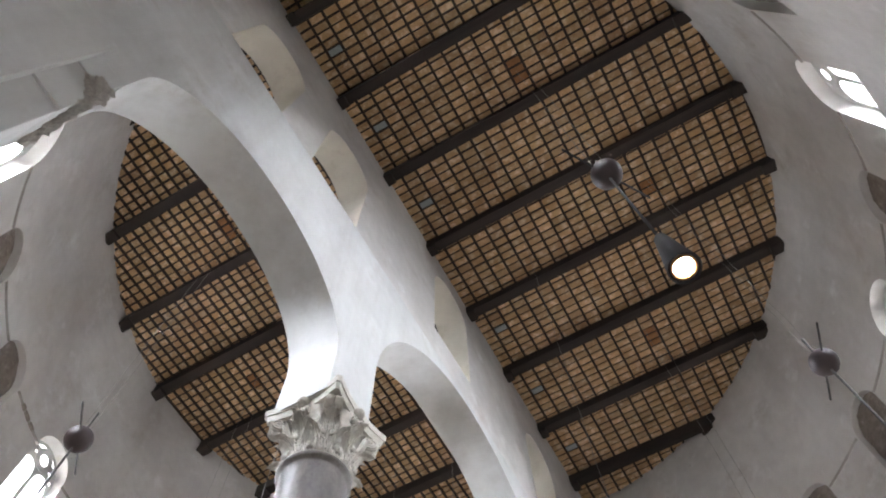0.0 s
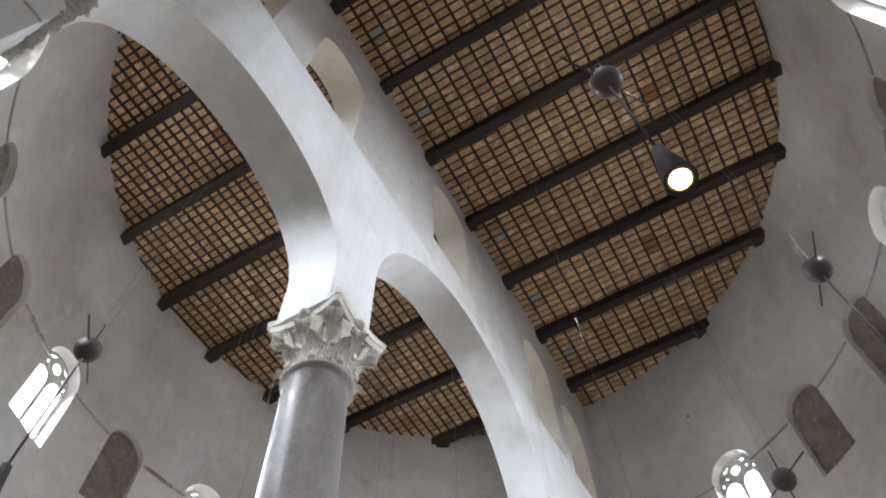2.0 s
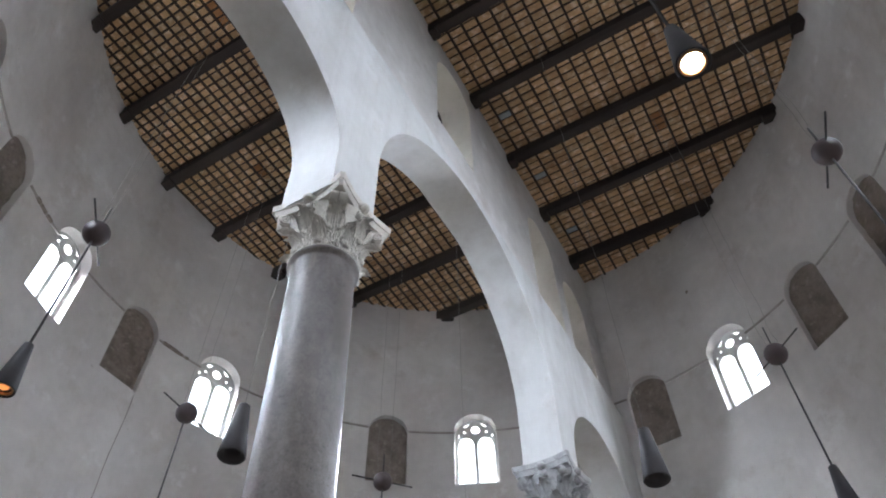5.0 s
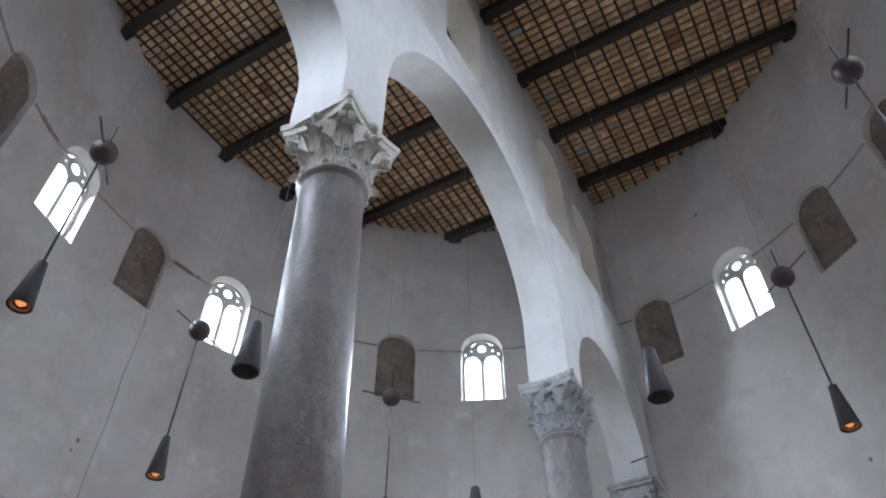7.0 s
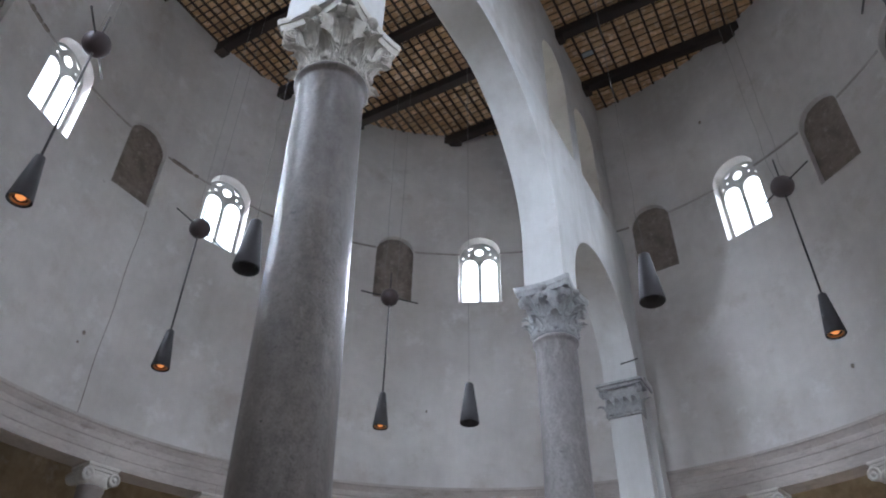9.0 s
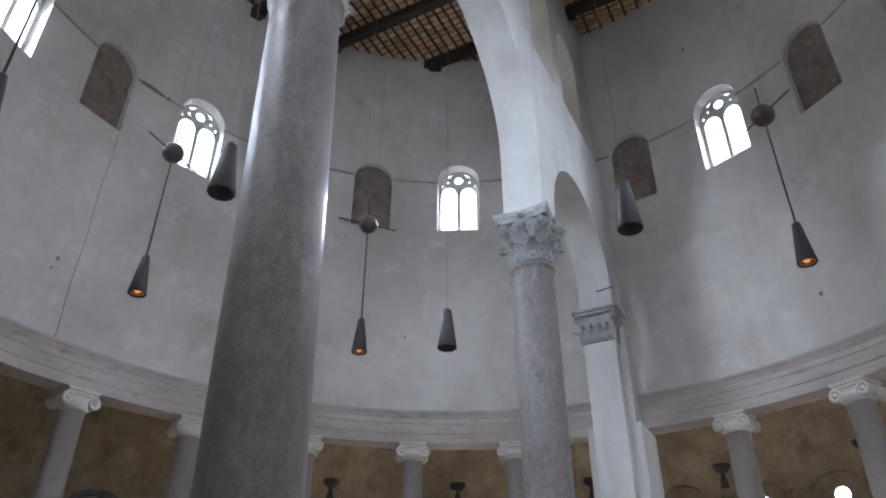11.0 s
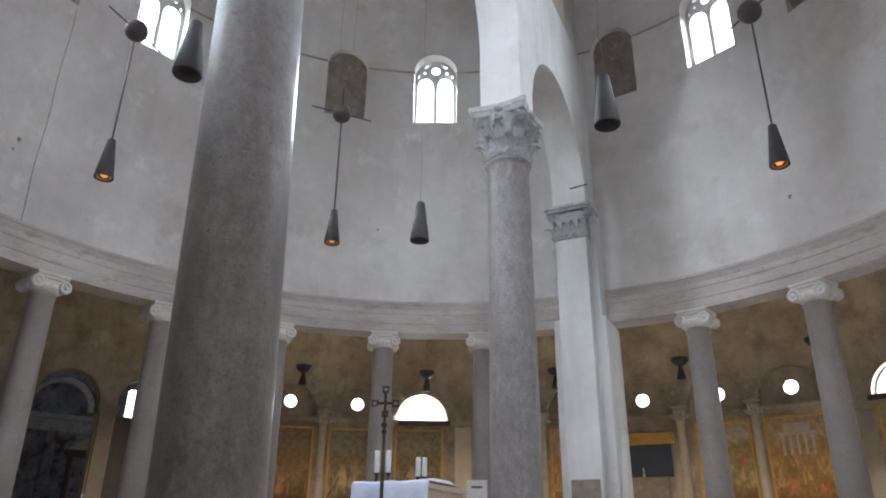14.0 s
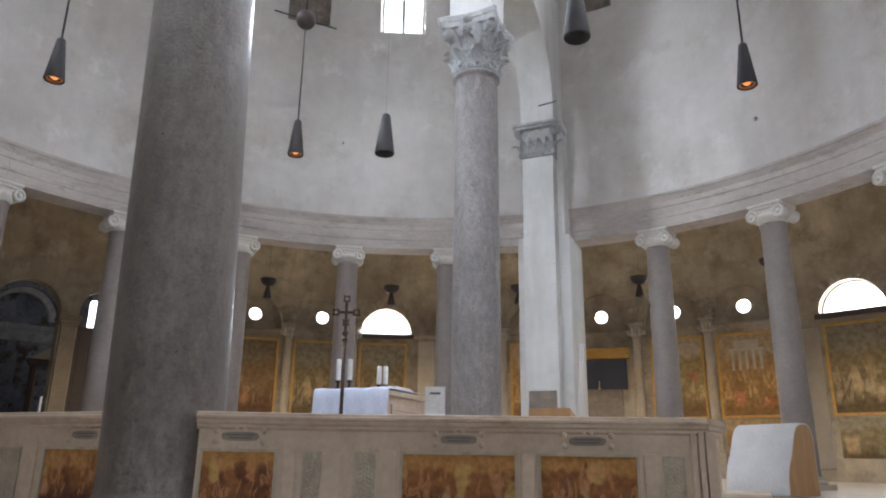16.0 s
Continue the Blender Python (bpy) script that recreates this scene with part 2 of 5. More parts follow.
def painting(name, sky_c, mid_c, low_c, accent, seed, scale=1.7, top=0.6):
    """A faded wall painting: pale upper field, earthy middle, darker figures below as loose patches."""
    m, t, b = nodes_of(name)
    co = t.nodes.new("ShaderNodeTexCoord")
    mp = t.nodes.new("ShaderNodeMapping")
    mp.inputs["Location"].default_value = (seed, seed * 0.7, seed * 0.3)
    t.links.new(co.outputs["Object"], mp.inputs[0])
    sep = t.nodes.new("ShaderNodeSeparateXYZ")
    t.links.new(co.outputs["Generated"], sep.inputs[0])
    big = t.nodes.new("ShaderNodeTexNoise")
    big.inputs["Scale"].default_value, big.inputs["Detail"].default_value = scale * 0.65, 4
    t.links.new(mp.outputs[0], big.inputs["Vector"])
    ad = t.nodes.new("ShaderNodeMath")
    ad.operation = "MULTIPLY_ADD"
    ad.inputs[1].default_value = 0.5
    t.links.new(big.outputs["Fac"], ad.inputs[0])
    t.links.new(sep.outputs[2], ad.inputs[2])
    c = ramp(t, ad.outputs[0], [(0.35, low_c), (0.62, mid_c), (0.9, mid_c), (1.0, sky_c)])
    vo = t.nodes.new("ShaderNodeTexVoronoi")
    vo.inputs["Scale"].default_value = scale
    mp2 = t.nodes.new("ShaderNodeMapping")
    mp2.inputs["Scale"].default_value = (1.5, 1.5, 0.6)
    t.links.new(mp.outputs[0], mp2.inputs[0])
    wob = mix(t, mp2.outputs[0], big.outputs["Color"], 0.25)
    t.links.new(wob, vo.inputs["Vector"])
    fig = ramp(t, vo.outputs["Distance"], [(0.30, (1, 1, 1)), (0.48, (0, 0, 0))])
    low = ramp(t, sep.outputs[2], [(0.08, (0, 0, 0)), (0.2, (0.9, 0.9, 0.9)), (top - 0.15, (0.8, 0.8, 0.8)), (top, (0, 0, 0))])
    col = ramp(t, vo.outputs["Color"], [(0.2, accent), (0.5, tuple(min(1, v * 1.5 + 0.08) for v in mid_c)), (0.8, low_c)])
    c = mix(t, c, col, mix(t, fig, low, 1.0, "MULTIPLY"))
    fine = t.nodes.new("ShaderNodeTexNoise")
    fine.inputs["Scale"].default_value, fine.inputs["Detail"].default_value = scale * 3.2, 6
    t.links.new(mp.outputs[0], fine.inputs["Vector"])
    c = mix(t, c, ramp(t, fine.outputs["Fac"], [(0.3, (0.42, 0.38, 0.35)), (0.65, (1, 1, 1))]), 0.7, "MULTIPLY")
    drape = t.nodes.new("ShaderNodeTexNoise")
    drape.inputs["Scale"].default_value, drape.inputs["Detail"].default_value, drape.inputs["Distortion"].default_value = scale * 1.5, 4, 0.8
    mp3 = t.nodes.new("ShaderNodeMapping")
    mp3.inputs["Scale"].default_value = (1.6, 1.6, 0.55)
    t.links.new(mp.outputs[0], mp3.inputs[0])
    t.links.new(mp3.outputs[0], drape.inputs["Vector"])
    lights = ramp(t, drape.outputs["Fac"], [(0.54, (0, 0, 0)), (0.60, (0.75, 0.75, 0.75)), (0.64, (0.15, 0.15, 0.15)), (0.70, (0.6, 0.6, 0.6))])
    c = mix(t, c, tuple(min(1, v * 1.7 + 0.05) for v in mid_c), mix(t, lights, low, 1.0, "MULTIPLY"))
    t.links.new(c, b.inputs["Base Color"])
    b.inputs["Roughness"].default_value = 0.85
    return m


PAINTINGS = [painting("faded_fresco_%s" % k, s, m, l, a, i * 3.7) for i, (k, s, m, l, a) in enumerate([
    ("brown", (0.30, 0.235, 0.14), (0.30, 0.19, 0.09), (0.16, 0.085, 0.04), (0.50, 0.14, 0.06)),
    ("grey_green", (0.36, 0.31, 0.21), (0.32, 0.245, 0.125), (0.17, 0.12, 0.055), (0.62, 0.44, 0.22)),
    ("red", (0.56, 0.47, 0.33), (0.42, 0.31, 0.14), (0.24, 0.15, 0.06), (0.66, 0.12, 0.05)),
    ("tan", (0.54, 0.40, 0.23), (0.46, 0.28, 0.11), (0.34, 0.19, 0.07), (0.66, 0.14, 0.05))])]
M_SEPIA = [painting("sepia_panel_%s" % k, (0.42, 0.21, 0.06), (0.28, 0.115, 0.035), (0.12, 0.035, 0.014), (0.52, 0.34, 0.11), i * 5.3 + 1, 6.5, 0.98) for i, k in enumerate("abc")]


# ---- mesh helpers ----
def box(bm, x0, x1, y0, y1, z0, z1, bevel=0.0):
    vs = [bm.verts.new(p) for p in ((x0, y0, z0), (x1, y0, z0), (x1, y1, z0), (x0, y1, z0), (x0, y0, z1), (x1, y0, z1), (x1, y1, z1), (x0, y1, z1))]
    fs = [bm.faces.new([vs[i] for i in f]) for f in ((3, 2, 1, 0), (4, 5, 6, 7), (0, 1, 5, 4), (1, 2, 6, 5), (2, 3, 7, 6), (3, 0, 4, 7))]
    if bevel:
        bmesh.ops.bevel(bm, geom=list({e for f in fs for e in f.edges}), offset=bevel, segments=2, affect="EDGES", profile=0.6)
    return vs


def lathe(bm, prof, n=32, at=(0, 0, 0), smooth=True, a0=0.0, a1=360.0, closed=True):
    """Turns a profile of (radius, height) round the vertical."""
    full = abs(a1 - a0 - 360) < 1e-6
    count = n if full else n + 1
    rings = []
    for i in range(count):
        a = radians(a0 + (a1 - a0) * i / n)
        rings.append([bm.verts.new((at[0] + r * math.cos(a), at[1] + r * math.sin(a), at[2] + z)) for r, z in prof])
    for i in range(n):
        p, q = rings[i], rings[(i + 1) % count]
        for j in range(len(prof) - 1):
            f = bm.faces.new((p[j], q[j], q[j + 1], p[j + 1]))
            f.smooth = smooth
    if full and closed:
        for j in (0, -1):
            if prof[j][0] > 1e-4:
                bm.faces.new([r[j] for r in rings])


def tube(bm, pts, r, n=8):
    """A round bar along points."""
    rings = []
    for i, p in enumerate(pts):
        p = Vector(p)
        d = (Vector(pts[min(i + 1, len(pts) - 1)]) - Vector(pts[max(i - 1, 0)])).normalized()
        s = d.cross(Vector((0.123, 0.31, 0.94)))
        s = s.normalized() if s.length > 0.05 else d.cross(Vector((1, 0, 0))).normalized()
        u = d.cross(s)
        rings.append([bm.verts.new(p + (s * math.cos(2 * math.pi * k / n) + u * math.sin(2 * math.pi * k / n)) * r) for k in range(n)])
    for a, b in zip(rings, rings[1:]):
        for k in range(n):
            bm.faces.new((a[k], a[(k + 1) % n], b[(k + 1) % n], b[k])).smooth = True
    bm.faces.new(rings[0][::-1])
    bm.faces.new(rings[-1])


def strip(bm, pts_a, pts_b, depth, closed=False):
    """A flat band between two outlines in the x-z plane, given depth along y (0 to depth)."""
    n = len(pts_a)
    rows = [[bm.verts.new((x, y, z)) for x, z in pts] for pts in (pts_a, pts_b) for y in (0, depth)]
    for i in range(n if closed else n - 1):
        j = (i + 1) % n
        for a, b in ((0, 2), (3, 1), (1, 0), (2, 3)):
            bm.faces.new((rows[a][i], rows[a][j], rows[b][j], rows[b][i]))
    if not closed:
        for i in (0, n - 1):
            bm.faces.new((rows[0][i], rows[1][i], rows[3][i], rows[2][i]))


def mesh_of(name, bm, mats, fix=True):
    if fix:
        bmesh.ops.recalc_face_normals(bm, faces=bm.faces)
    me = bpy.data.meshes.new(name)
    bm.to_mesh(me)
    bm.free()
    for m in mats if isinstance(mats, (list, tuple)) else [mats]:
        me.materials.append(m)
    return me


def thing(name, bm, mats, label, category, m=None, group="", kind=""):
    ob = new(name, mesh_of(name, bm, mats) if bm else None)
    if m is not None:
        ob.matrix_world = m
    return tagged(ob, label, category, group, kind)


def part(name, bm, mats, parent, label="", m=None):
    ob = new(name, mesh_of(name, bm, mats) if isinstance(bm, bmesh.types.BMesh) else bm)
    ob.parent = parent
    if m is not None:
        ob.matrix_local = m
    return tagged(ob, label)


def arch(hole, n=18):
    """Outline of a round-headed opening: from the left foot over the head to the right foot."""
    uc, hw, zs, zp = hole[:4]
    k = hole[4] if len(hole) > 4 else 1.0
    return [(uc - hw * math.cos(math.pi * i / n), zp + k * hw * math.sin(math.pi * i / n)) for i in range(n + 1)]


def wall(bm, place, u0, u1, z0, z1, holes, d0, d1, du, backs=None, n=18, blind=()):
    """A wall between depths d0 and d1 with round-headed openings; backs: the openings on the far face; blind: which ones have no far face."""
    backs = backs or holes
    for d, hs in ((d0, holes), (d1, backs)):
        cuts = {u0, u1}
        k = max(1, round((u1 - u0) / du))
        cuts |= {u0 + (u1 - u0) * i / k for i in range(k + 1)}
        tops = []
        for i, h in enumerate(hs):
            if d == d1 and i in blind:
                continue
            ar = arch(h, n)
            cuts = {c for c in cuts if not (h[0] - h[1] - 0.02 < c < h[0] + h[1] + 0.02)} | {u for u, z in ar}
            tops.append((h, ar))
        us = sorted(cuts)
        vert = lambda u, z: bm.verts.new(place(u, d, z))
        for a, b in zip(us, us[1:]):
            if b - a < 1e-6:
                continue
            mid = (a + b) / 2
            hit = [(h, ar) for h, ar in tops if h[0] - h[1] < mid < h[0] + h[1]]
            spans = [((z0, z0), (z1, z1))]
            if hit:
                h, ar = hit[0]
                za = min(ar, key=lambda p: abs(p[0] - a))[1]
                zb = min(ar, key=lambda p: abs(p[0] - b))[1]
                spans = [((za, zb), (z1, z1))]
                if h[2] > z0 + 1e-4:
                    spans.append(((z0, z0), (h[2], h[2])))
            for (la, lb), (ha, hb) in spans:
                bm.faces.new((vert(a, la), vert(b, lb), vert(b, hb), vert(a, ha)))
    for f, g in zip(holes, backs):
        pf, pg = [[(h[0] - h[1], h[2])] + arch(h, n) + [(h[0] + h[1], h[2])] for h in (f, g)]
        vf = [bm.verts.new(place(u, d0, z)) for u, z in pf]
        vg = [bm.verts.new(place(u, d1, z)) for u, z in pg]
        m = len(vf)
        for i in range(m):
            j = (i + 1) % m
            if i == m - 1 and f[2] <= z0 + 1e-4:
                continue
            bm.faces.new((vf[i], vf[j], vg[j], vg[i])).smooth = 0 < i < m - 2
    for za in (z0, z1):
        k = max(1, round((u1 - u0) / (du * 3)))
        for i in range(k):
            a, b = u0 + (u1 - u0) * i / k, u0 + (u1 - u0) * (i + 1) / k
            if any(h[2] <= z0 + 1e-4 and a < h[0] + h[1] and b > h[0] - h[1] for h in holes) and za == z0:
                continue
            bm.faces.new([bm.verts.new(place(u, d, za)) for u, d in ((a, d0), (b, d0), (b, d1), (a, d1))])
    for u in (u0, u1):
        bm.faces.new([bm.verts.new(place(u, d, z)) for d, z in ((d0, z0), (d1, z0), (d1, z1), (d0, z1))])


def area(name, m, w, h, watts, color, spread=180):
    l = new(name, bpy.data.lights.new(name, "AREA"))
    l.data.shape, l.data.size, l.data.size_y, l.data.energy, l.data.color = "RECTANGLE", w, h, watts, color
    l.data.spread = radians(spread)
    l.matrix_world = m
    return l


# bright hazy sky all round, far outside the windows
bm = bmesh.new()
lathe(bm, [(34.0, -1.0), (34.0, 75.0)], 64, closed=False)
thing("backdrop", bm, plain("bright_sky", (0.93, 0.97, 1.0), 1.0, emit=1.1), "plain bright hazy sky outside the windows", "sky", kind="structure")

# ---- floor, drum, architrave ----
bm = bmesh.new()
lathe(bm, [(0.0, 0.0), (34.5, 0.0)], 64, closed=False)
bmesh.ops.remove_doubles(bm, verts=bm.verts, dist=0.001)
thing("floor", bm, M_FLOOR, "worn pale stone church floor", "floor", kind="structure")

FIRST, COUNT = -11, 22
U_OF = lambda a: R * radians(a)
WIN = (0.765, 14.40, 16.55)        # half width, sill, springing at the inner face
GLAZ = (0.69, 14.95, 16.42)         # the same at the outer face
NICHE = (0.70, 14.34, 16.44)
drum_windows, drum_niches = [], []
for k in range(FIRST, FIRST + COUNT):
    a = BAY0 + BAY * (k + 0.5)
    (drum_windows if k in (9, 6, 4, 1, -2, -5, -7, -10) else drum_niches).append(a)

bm = bmesh.new()
ring = lambda u, d, z: polar(R + d, -math.degrees(u / R), z)
half = U_OF(BAY / 2)
for a in drum_windows + drum_niches:
    uc = -U_OF(a)
    if a in drum_windows:
        wall(bm, ring, uc - half, uc + half, ARC_TOP, 23.4, [(uc, WIN[0], WIN[1], WIN[2])], 0, DRUM_T, 0.14, [(uc, GLAZ[0], GLAZ[1], GLAZ[2])])
    else:
        wall(bm, ring, uc - half, uc + half, ARC_TOP, 23.4, [(uc, NICHE[0], NICHE[1], NICHE[2])], 0, DRUM_T, 0.14, [(uc, NICHE[0] * 0.98, NICHE[1], NICHE[2])])
lo, hi = BAY0 + BAY * FIRST, BAY0 + BAY * (FIRST + COUNT)
wall(bm, ring, -U_OF(lo + 360), -U_OF(hi), ARC_TOP, 23.4, [], 0, DRUM_T, 0.14)
thing("wall_drum", bm, M_PLASTER, "round grey-white lime-plastered drum wall with stains", "wall", kind="structure")

# rough fillings of the walled-up windows
fill_mesh = None
for a in drum_niches:
    if fill_mesh is None:
        bm = bmesh.new()
        nu, nv, hw, top = 22, 44, NICHE[0] + 0.03, NICHE[2] + NICHE[0] + 0.028
        z_lo = NICHE[1] - 0.03
        grid = []
        for jj in range(nv + 1):
            z = z_lo + (top - z_lo) * (1 - (1 - jj / nv) ** 1.25)
            w = hw if z < NICHE[2] else math.sqrt(max(hw * hw - (z - NICHE[2]) ** 2, 0.0004))
            row = []
            for ii in range(nu + 1):
                x = w * (2 * ii / nu - 1)
                co = Vector((x, 0.0, z))
                d = noise.noise(co * 2.2) * 0.035 + noise.noise(co * 6.5) * 0.03 + noise.noise(co * 15) * 0.012
                row.append(bm.verts.new((x, d, z)))
            grid.append(row)
        for lo_row, hi_row in zip(grid, grid[1:]):
            for ii in range(nu):
                bm.faces.new((lo_row[ii], lo_row[ii + 1], hi_row[ii + 1], hi_row[ii]))
        rim = [r[0] for r in grid] + grid[-1][1:] + [r[-1] for r in grid[-2::-1]] + grid[0][-2:0:-1]
        back = [bm.verts.new((v.co.x, 0.35, v.co.z)) for v in rim]
        for ii in range(len(rim)):
            bm.faces.new((rim[ii], rim[(ii + 1) % len(rim)], back[(ii + 1) % len(rim)], back[ii]))
        bm.faces.new(back)
        fill_mesh = mesh_of("blocked_window", bm, M_FILL)
    ob = new("blocked_window", fill_mesh)
    ob.matrix_world = facing(R + 0.20, a)
    tagged(ob, "walled-up arched window of rough grey-brown mortar", "blocked window", "walled-up windows of the drum", "structure")

# thin shelf line that links the heads of the openings; its shadow is in the dark colour
bm = bmesh.new()
for a in drum_windows + drum_niches:
    for s in (-1, 1):
        a0 = a + s * 3.75
        a1 = a + s * (BAY / 2)
        lathe(bm, [(R - 0.0, 16.46), (R - 0.035, 16.47), (R - 0.035, 16.52), (R - 0.0, 16.55)], 4, a0=90 + min(a0, a1), a1=90 + max(a0, a1), smooth=False)
thing("trim_drum", bm, M_LEDGE, "thin worn plaster ledge round the drum, coloured dark as its shadow line", "trim", kind="structure")


def tracery_window(a):
    """Two round-headed lights under a small round one, in a stone frame with panes."""
    w = thing("window_drum", None, None, "pale stone twin-light window with bright daylight", "window", facing(R + 0.30, a), "windows of the drum", "structure")
    hw, zs, zp = 0.72, 14.58, 16.50
    bm = bmesh.new()
    ou = [(-hw - 0.06, zs)] + arch((0, hw + 0.06, 0, zp)) + [(hw + 0.06, zs)]
    inn = [(-hw + 0.08, zs)] + arch((0, hw - 0.08, 0, zp)) + [(hw - 0.08, zs)]
    strip(bm, ou, inn, 0.10)
    part("frame", bm, M_STONEFRAME, w)
    bm = bmesh.new()
    box(bm, -0.065, 0.065, 0, 0.12, zs, zp + 0.05, 0.012)
    part("mullion", bm, M_STONEFRAME, w)
    for s in (-1, 1):
        bm = bmesh.new()
        c, r = s * 0.35, 0.315
        o = [(c - s * 0 + x, z) for x, z in arch((0, r + 0.075, 0, 16.22), 12)]
        n2 = [(c + x, z) for x, z in arch((0, r - 0.055, 0, 16.22), 12)]
        strip(bm, o, n2, 0.10)
        bmesh.ops.translate(bm, vec=(0, -0.004, 0), verts=bm.verts)
        part("arched_head", bm, M_STONEFRAME, w)
    bm = bmesh.new()
    circ = lambda r: [(r * math.cos(2 * math.pi * i / 20), 16.80 + r * math.sin(2 * math.pi * i / 20)) for i in range(20)]
    strip(bm, circ(0.345), circ(0.165), 0.10, True)
    bmesh.ops.translate(bm, vec=(0, -0.009, 0), verts=bm.verts)
    part("roundel", bm, M_STONEFRAME, w)
    for s in (-1, 1):
        bm = bmesh.new()
        c = lambda r: [(s * 0.40 + r * math.cos(2 * math.pi * i / 10), 16.72 + r * math.sin(2 * math.pi * i / 10)) for i in range(10)]
        strip(bm, c(0.24), c(0.045), 0.09, True)
        part("spandrel_ring", bm, M_STONEFRAME, w)
    for s in (-1, 1):
        bm = bmesh.new()
        box(bm, min(s * 0.03, s * 0.68), max(s * 0.03, s * 0.68), 0.05, 0.056, zs, 17.1)
        p = part("pane", bm, M_GLASS, w)
        p.visible_shadow = False
    bm = bmesh.new()
    box(bm, -hw - 0.05, hw + 0.05, -0.02, 0.14, zs - 0.08, zs + 0.01, 0.015)
    part("sill", bm, M_STONEFRAME, w)
    return w


first = None
for a in drum_windows:
    first = copy_thing(first, facing(R + 0.30, a)) if first else tracery_window(a)
    area("daylight", facing(R + 1.25, a, 16.65) @ pose(0, 0, 0, 60, 0, 180), 1.36, 2.4, WINDOW_WATTS * (2.0 if 60 < a < 170 else 1.2 if a > 0 else 1.0 if a < -90 else 0.75), DAY, 125)

# architrave: three fasciae and a moulded top, in one ring
prof = [(R + 0.72, ARC_BOT), (R + 0.02, ARC_BOT), (R + 0.02, ARC_BOT + 0.26), (R + 0.0, ARC_BOT + 0.28), (R + 0.0, ARC_BOT + 0.56), (R - 0.02, ARC_BOT + 0.58),
        (R - 0.02, ARC_BOT + 0.72), (R - 0.05, ARC_BOT + 0.78), (R - 0.09, ARC_BOT + 0.86), (R - 0.12, ARC_BOT + 0.89), (R - 0.12, ARC_TOP - 0.02), (R + 0.05, ARC_TOP), (R + 0.85, ARC_TOP), (R + 0.85, ARC_BOT + 0.3), (R + 0.72, ARC_BOT)]
arc = thing("architrave", None, None, "ring of moulded weathered marble architrave on the columns", "architrave", kind="structure")
cuts = [90 + BAY0 + BAY * k + OFF.get(k, 0.0) for k in range(-11, 11)]
cuts.append(cuts[0] + 360)
for a0, a1 in zip(cuts, cuts[1:]):
    bm = bmesh.new()
    lathe(bm, prof, 9, smooth=False, closed=False, a0=a0 + 0.012, a1=a1 - 0.012)
    for a in (a0 + 0.012, a1 - 0.012):
        bm.faces.new([bm.verts.new((r * math.cos(radians(a)), r * math.sin(radians(a)), z)) for r, z in prof[:-1]])
    part("block", bm, M_MARBLE, arc)

# ---- cross wall with three arches and five upper windows ----
bm = bmesh.new()
Z0 = 10.10
flat = lambda u, d, z: Vector((WX + d, u, z))
lower = [(-7.1, 2.53, Z0, 10.8, 0.79), (0.41, 3.89, Z0, 11.76, 1.0), (7.6, 2.4, Z0, 10.6, 1.0)]
wall(bm, flat, -11.35, 11.35, Z0, 15.85, lower, 0.5, -0.5, 0.5, n=40)
box(bm, WX - 0.498, WX + 0.498, -4.568, -3.482, 9.80, Z0 + 0.002)
thing("wall_cross_lower", bm, M_WHITE, "limewashed cross wall with three round arches", "wall", kind="structure")
bm = bmesh.new()
for s in (1,):
    q = [(s * 0.504, 15.852), (s * 0.334, 16.024), (s * 0.30, 16.02), (s * 0.30, 15.80), (s * 0.44, 15.80)]
    for y0, y1 in ((-11.3, 11.3),):
        va, vb = [[bm.verts.new((WX + x, y, z)) for x, z in q] for y in (y0, y1)]
        for i in range(len(q)):
            bm.faces.new((va[i], va[(i + 1) % 5], vb[(i + 1) % 5], vb[i]))
thing("trim_cross_wall", bm, M_WHITE, "sloped limewashed ledge above the arches", "trim", kind="structure")
bm = bmesh.new()
upper = [(-8.92, 0.97, 16.03, 19.35), (-5.78, 0.97, 16.03, 19.45), (0.0, 1.03, 17.7, 20.9), (6.05, 1.0, 16.03, 19.9), (8.7, 0.95, 16.03, 19.2)]
wall(bm, flat, -11.35, 11.35, 15.85, 23.4, upper, 0.33, -0.62, 0.5, n=24)
thing("wall_cross_upper", bm, M_PLASTER, "plastered upper cross wall with arched openings", "wall", kind="structure")


for u, hw, zs, zp in upper:
    bm = bmesh.new()
    ou = [(u - hw + 0.001, zs)] + arch((u, hw - 0.001, zs, zp), 24) + [(u + hw - 0.001, zs)]
    inn = [(u - hw + 0.02, zs)] + arch((u, hw - 0.02, zs, zp), 24) + [(u + hw - 0.02, zs)]
    strip(bm, ou, inn, 0.94)
    thing("trim_opening", bm, M_CREAM, "smooth cream-painted lining of the upper opening", "lining", Matrix.Translation((WX + 0.325, 0, 0)) @ Matrix.Rotation(radians(90), 4, "Z"), "linings of the upper openings", "structure")


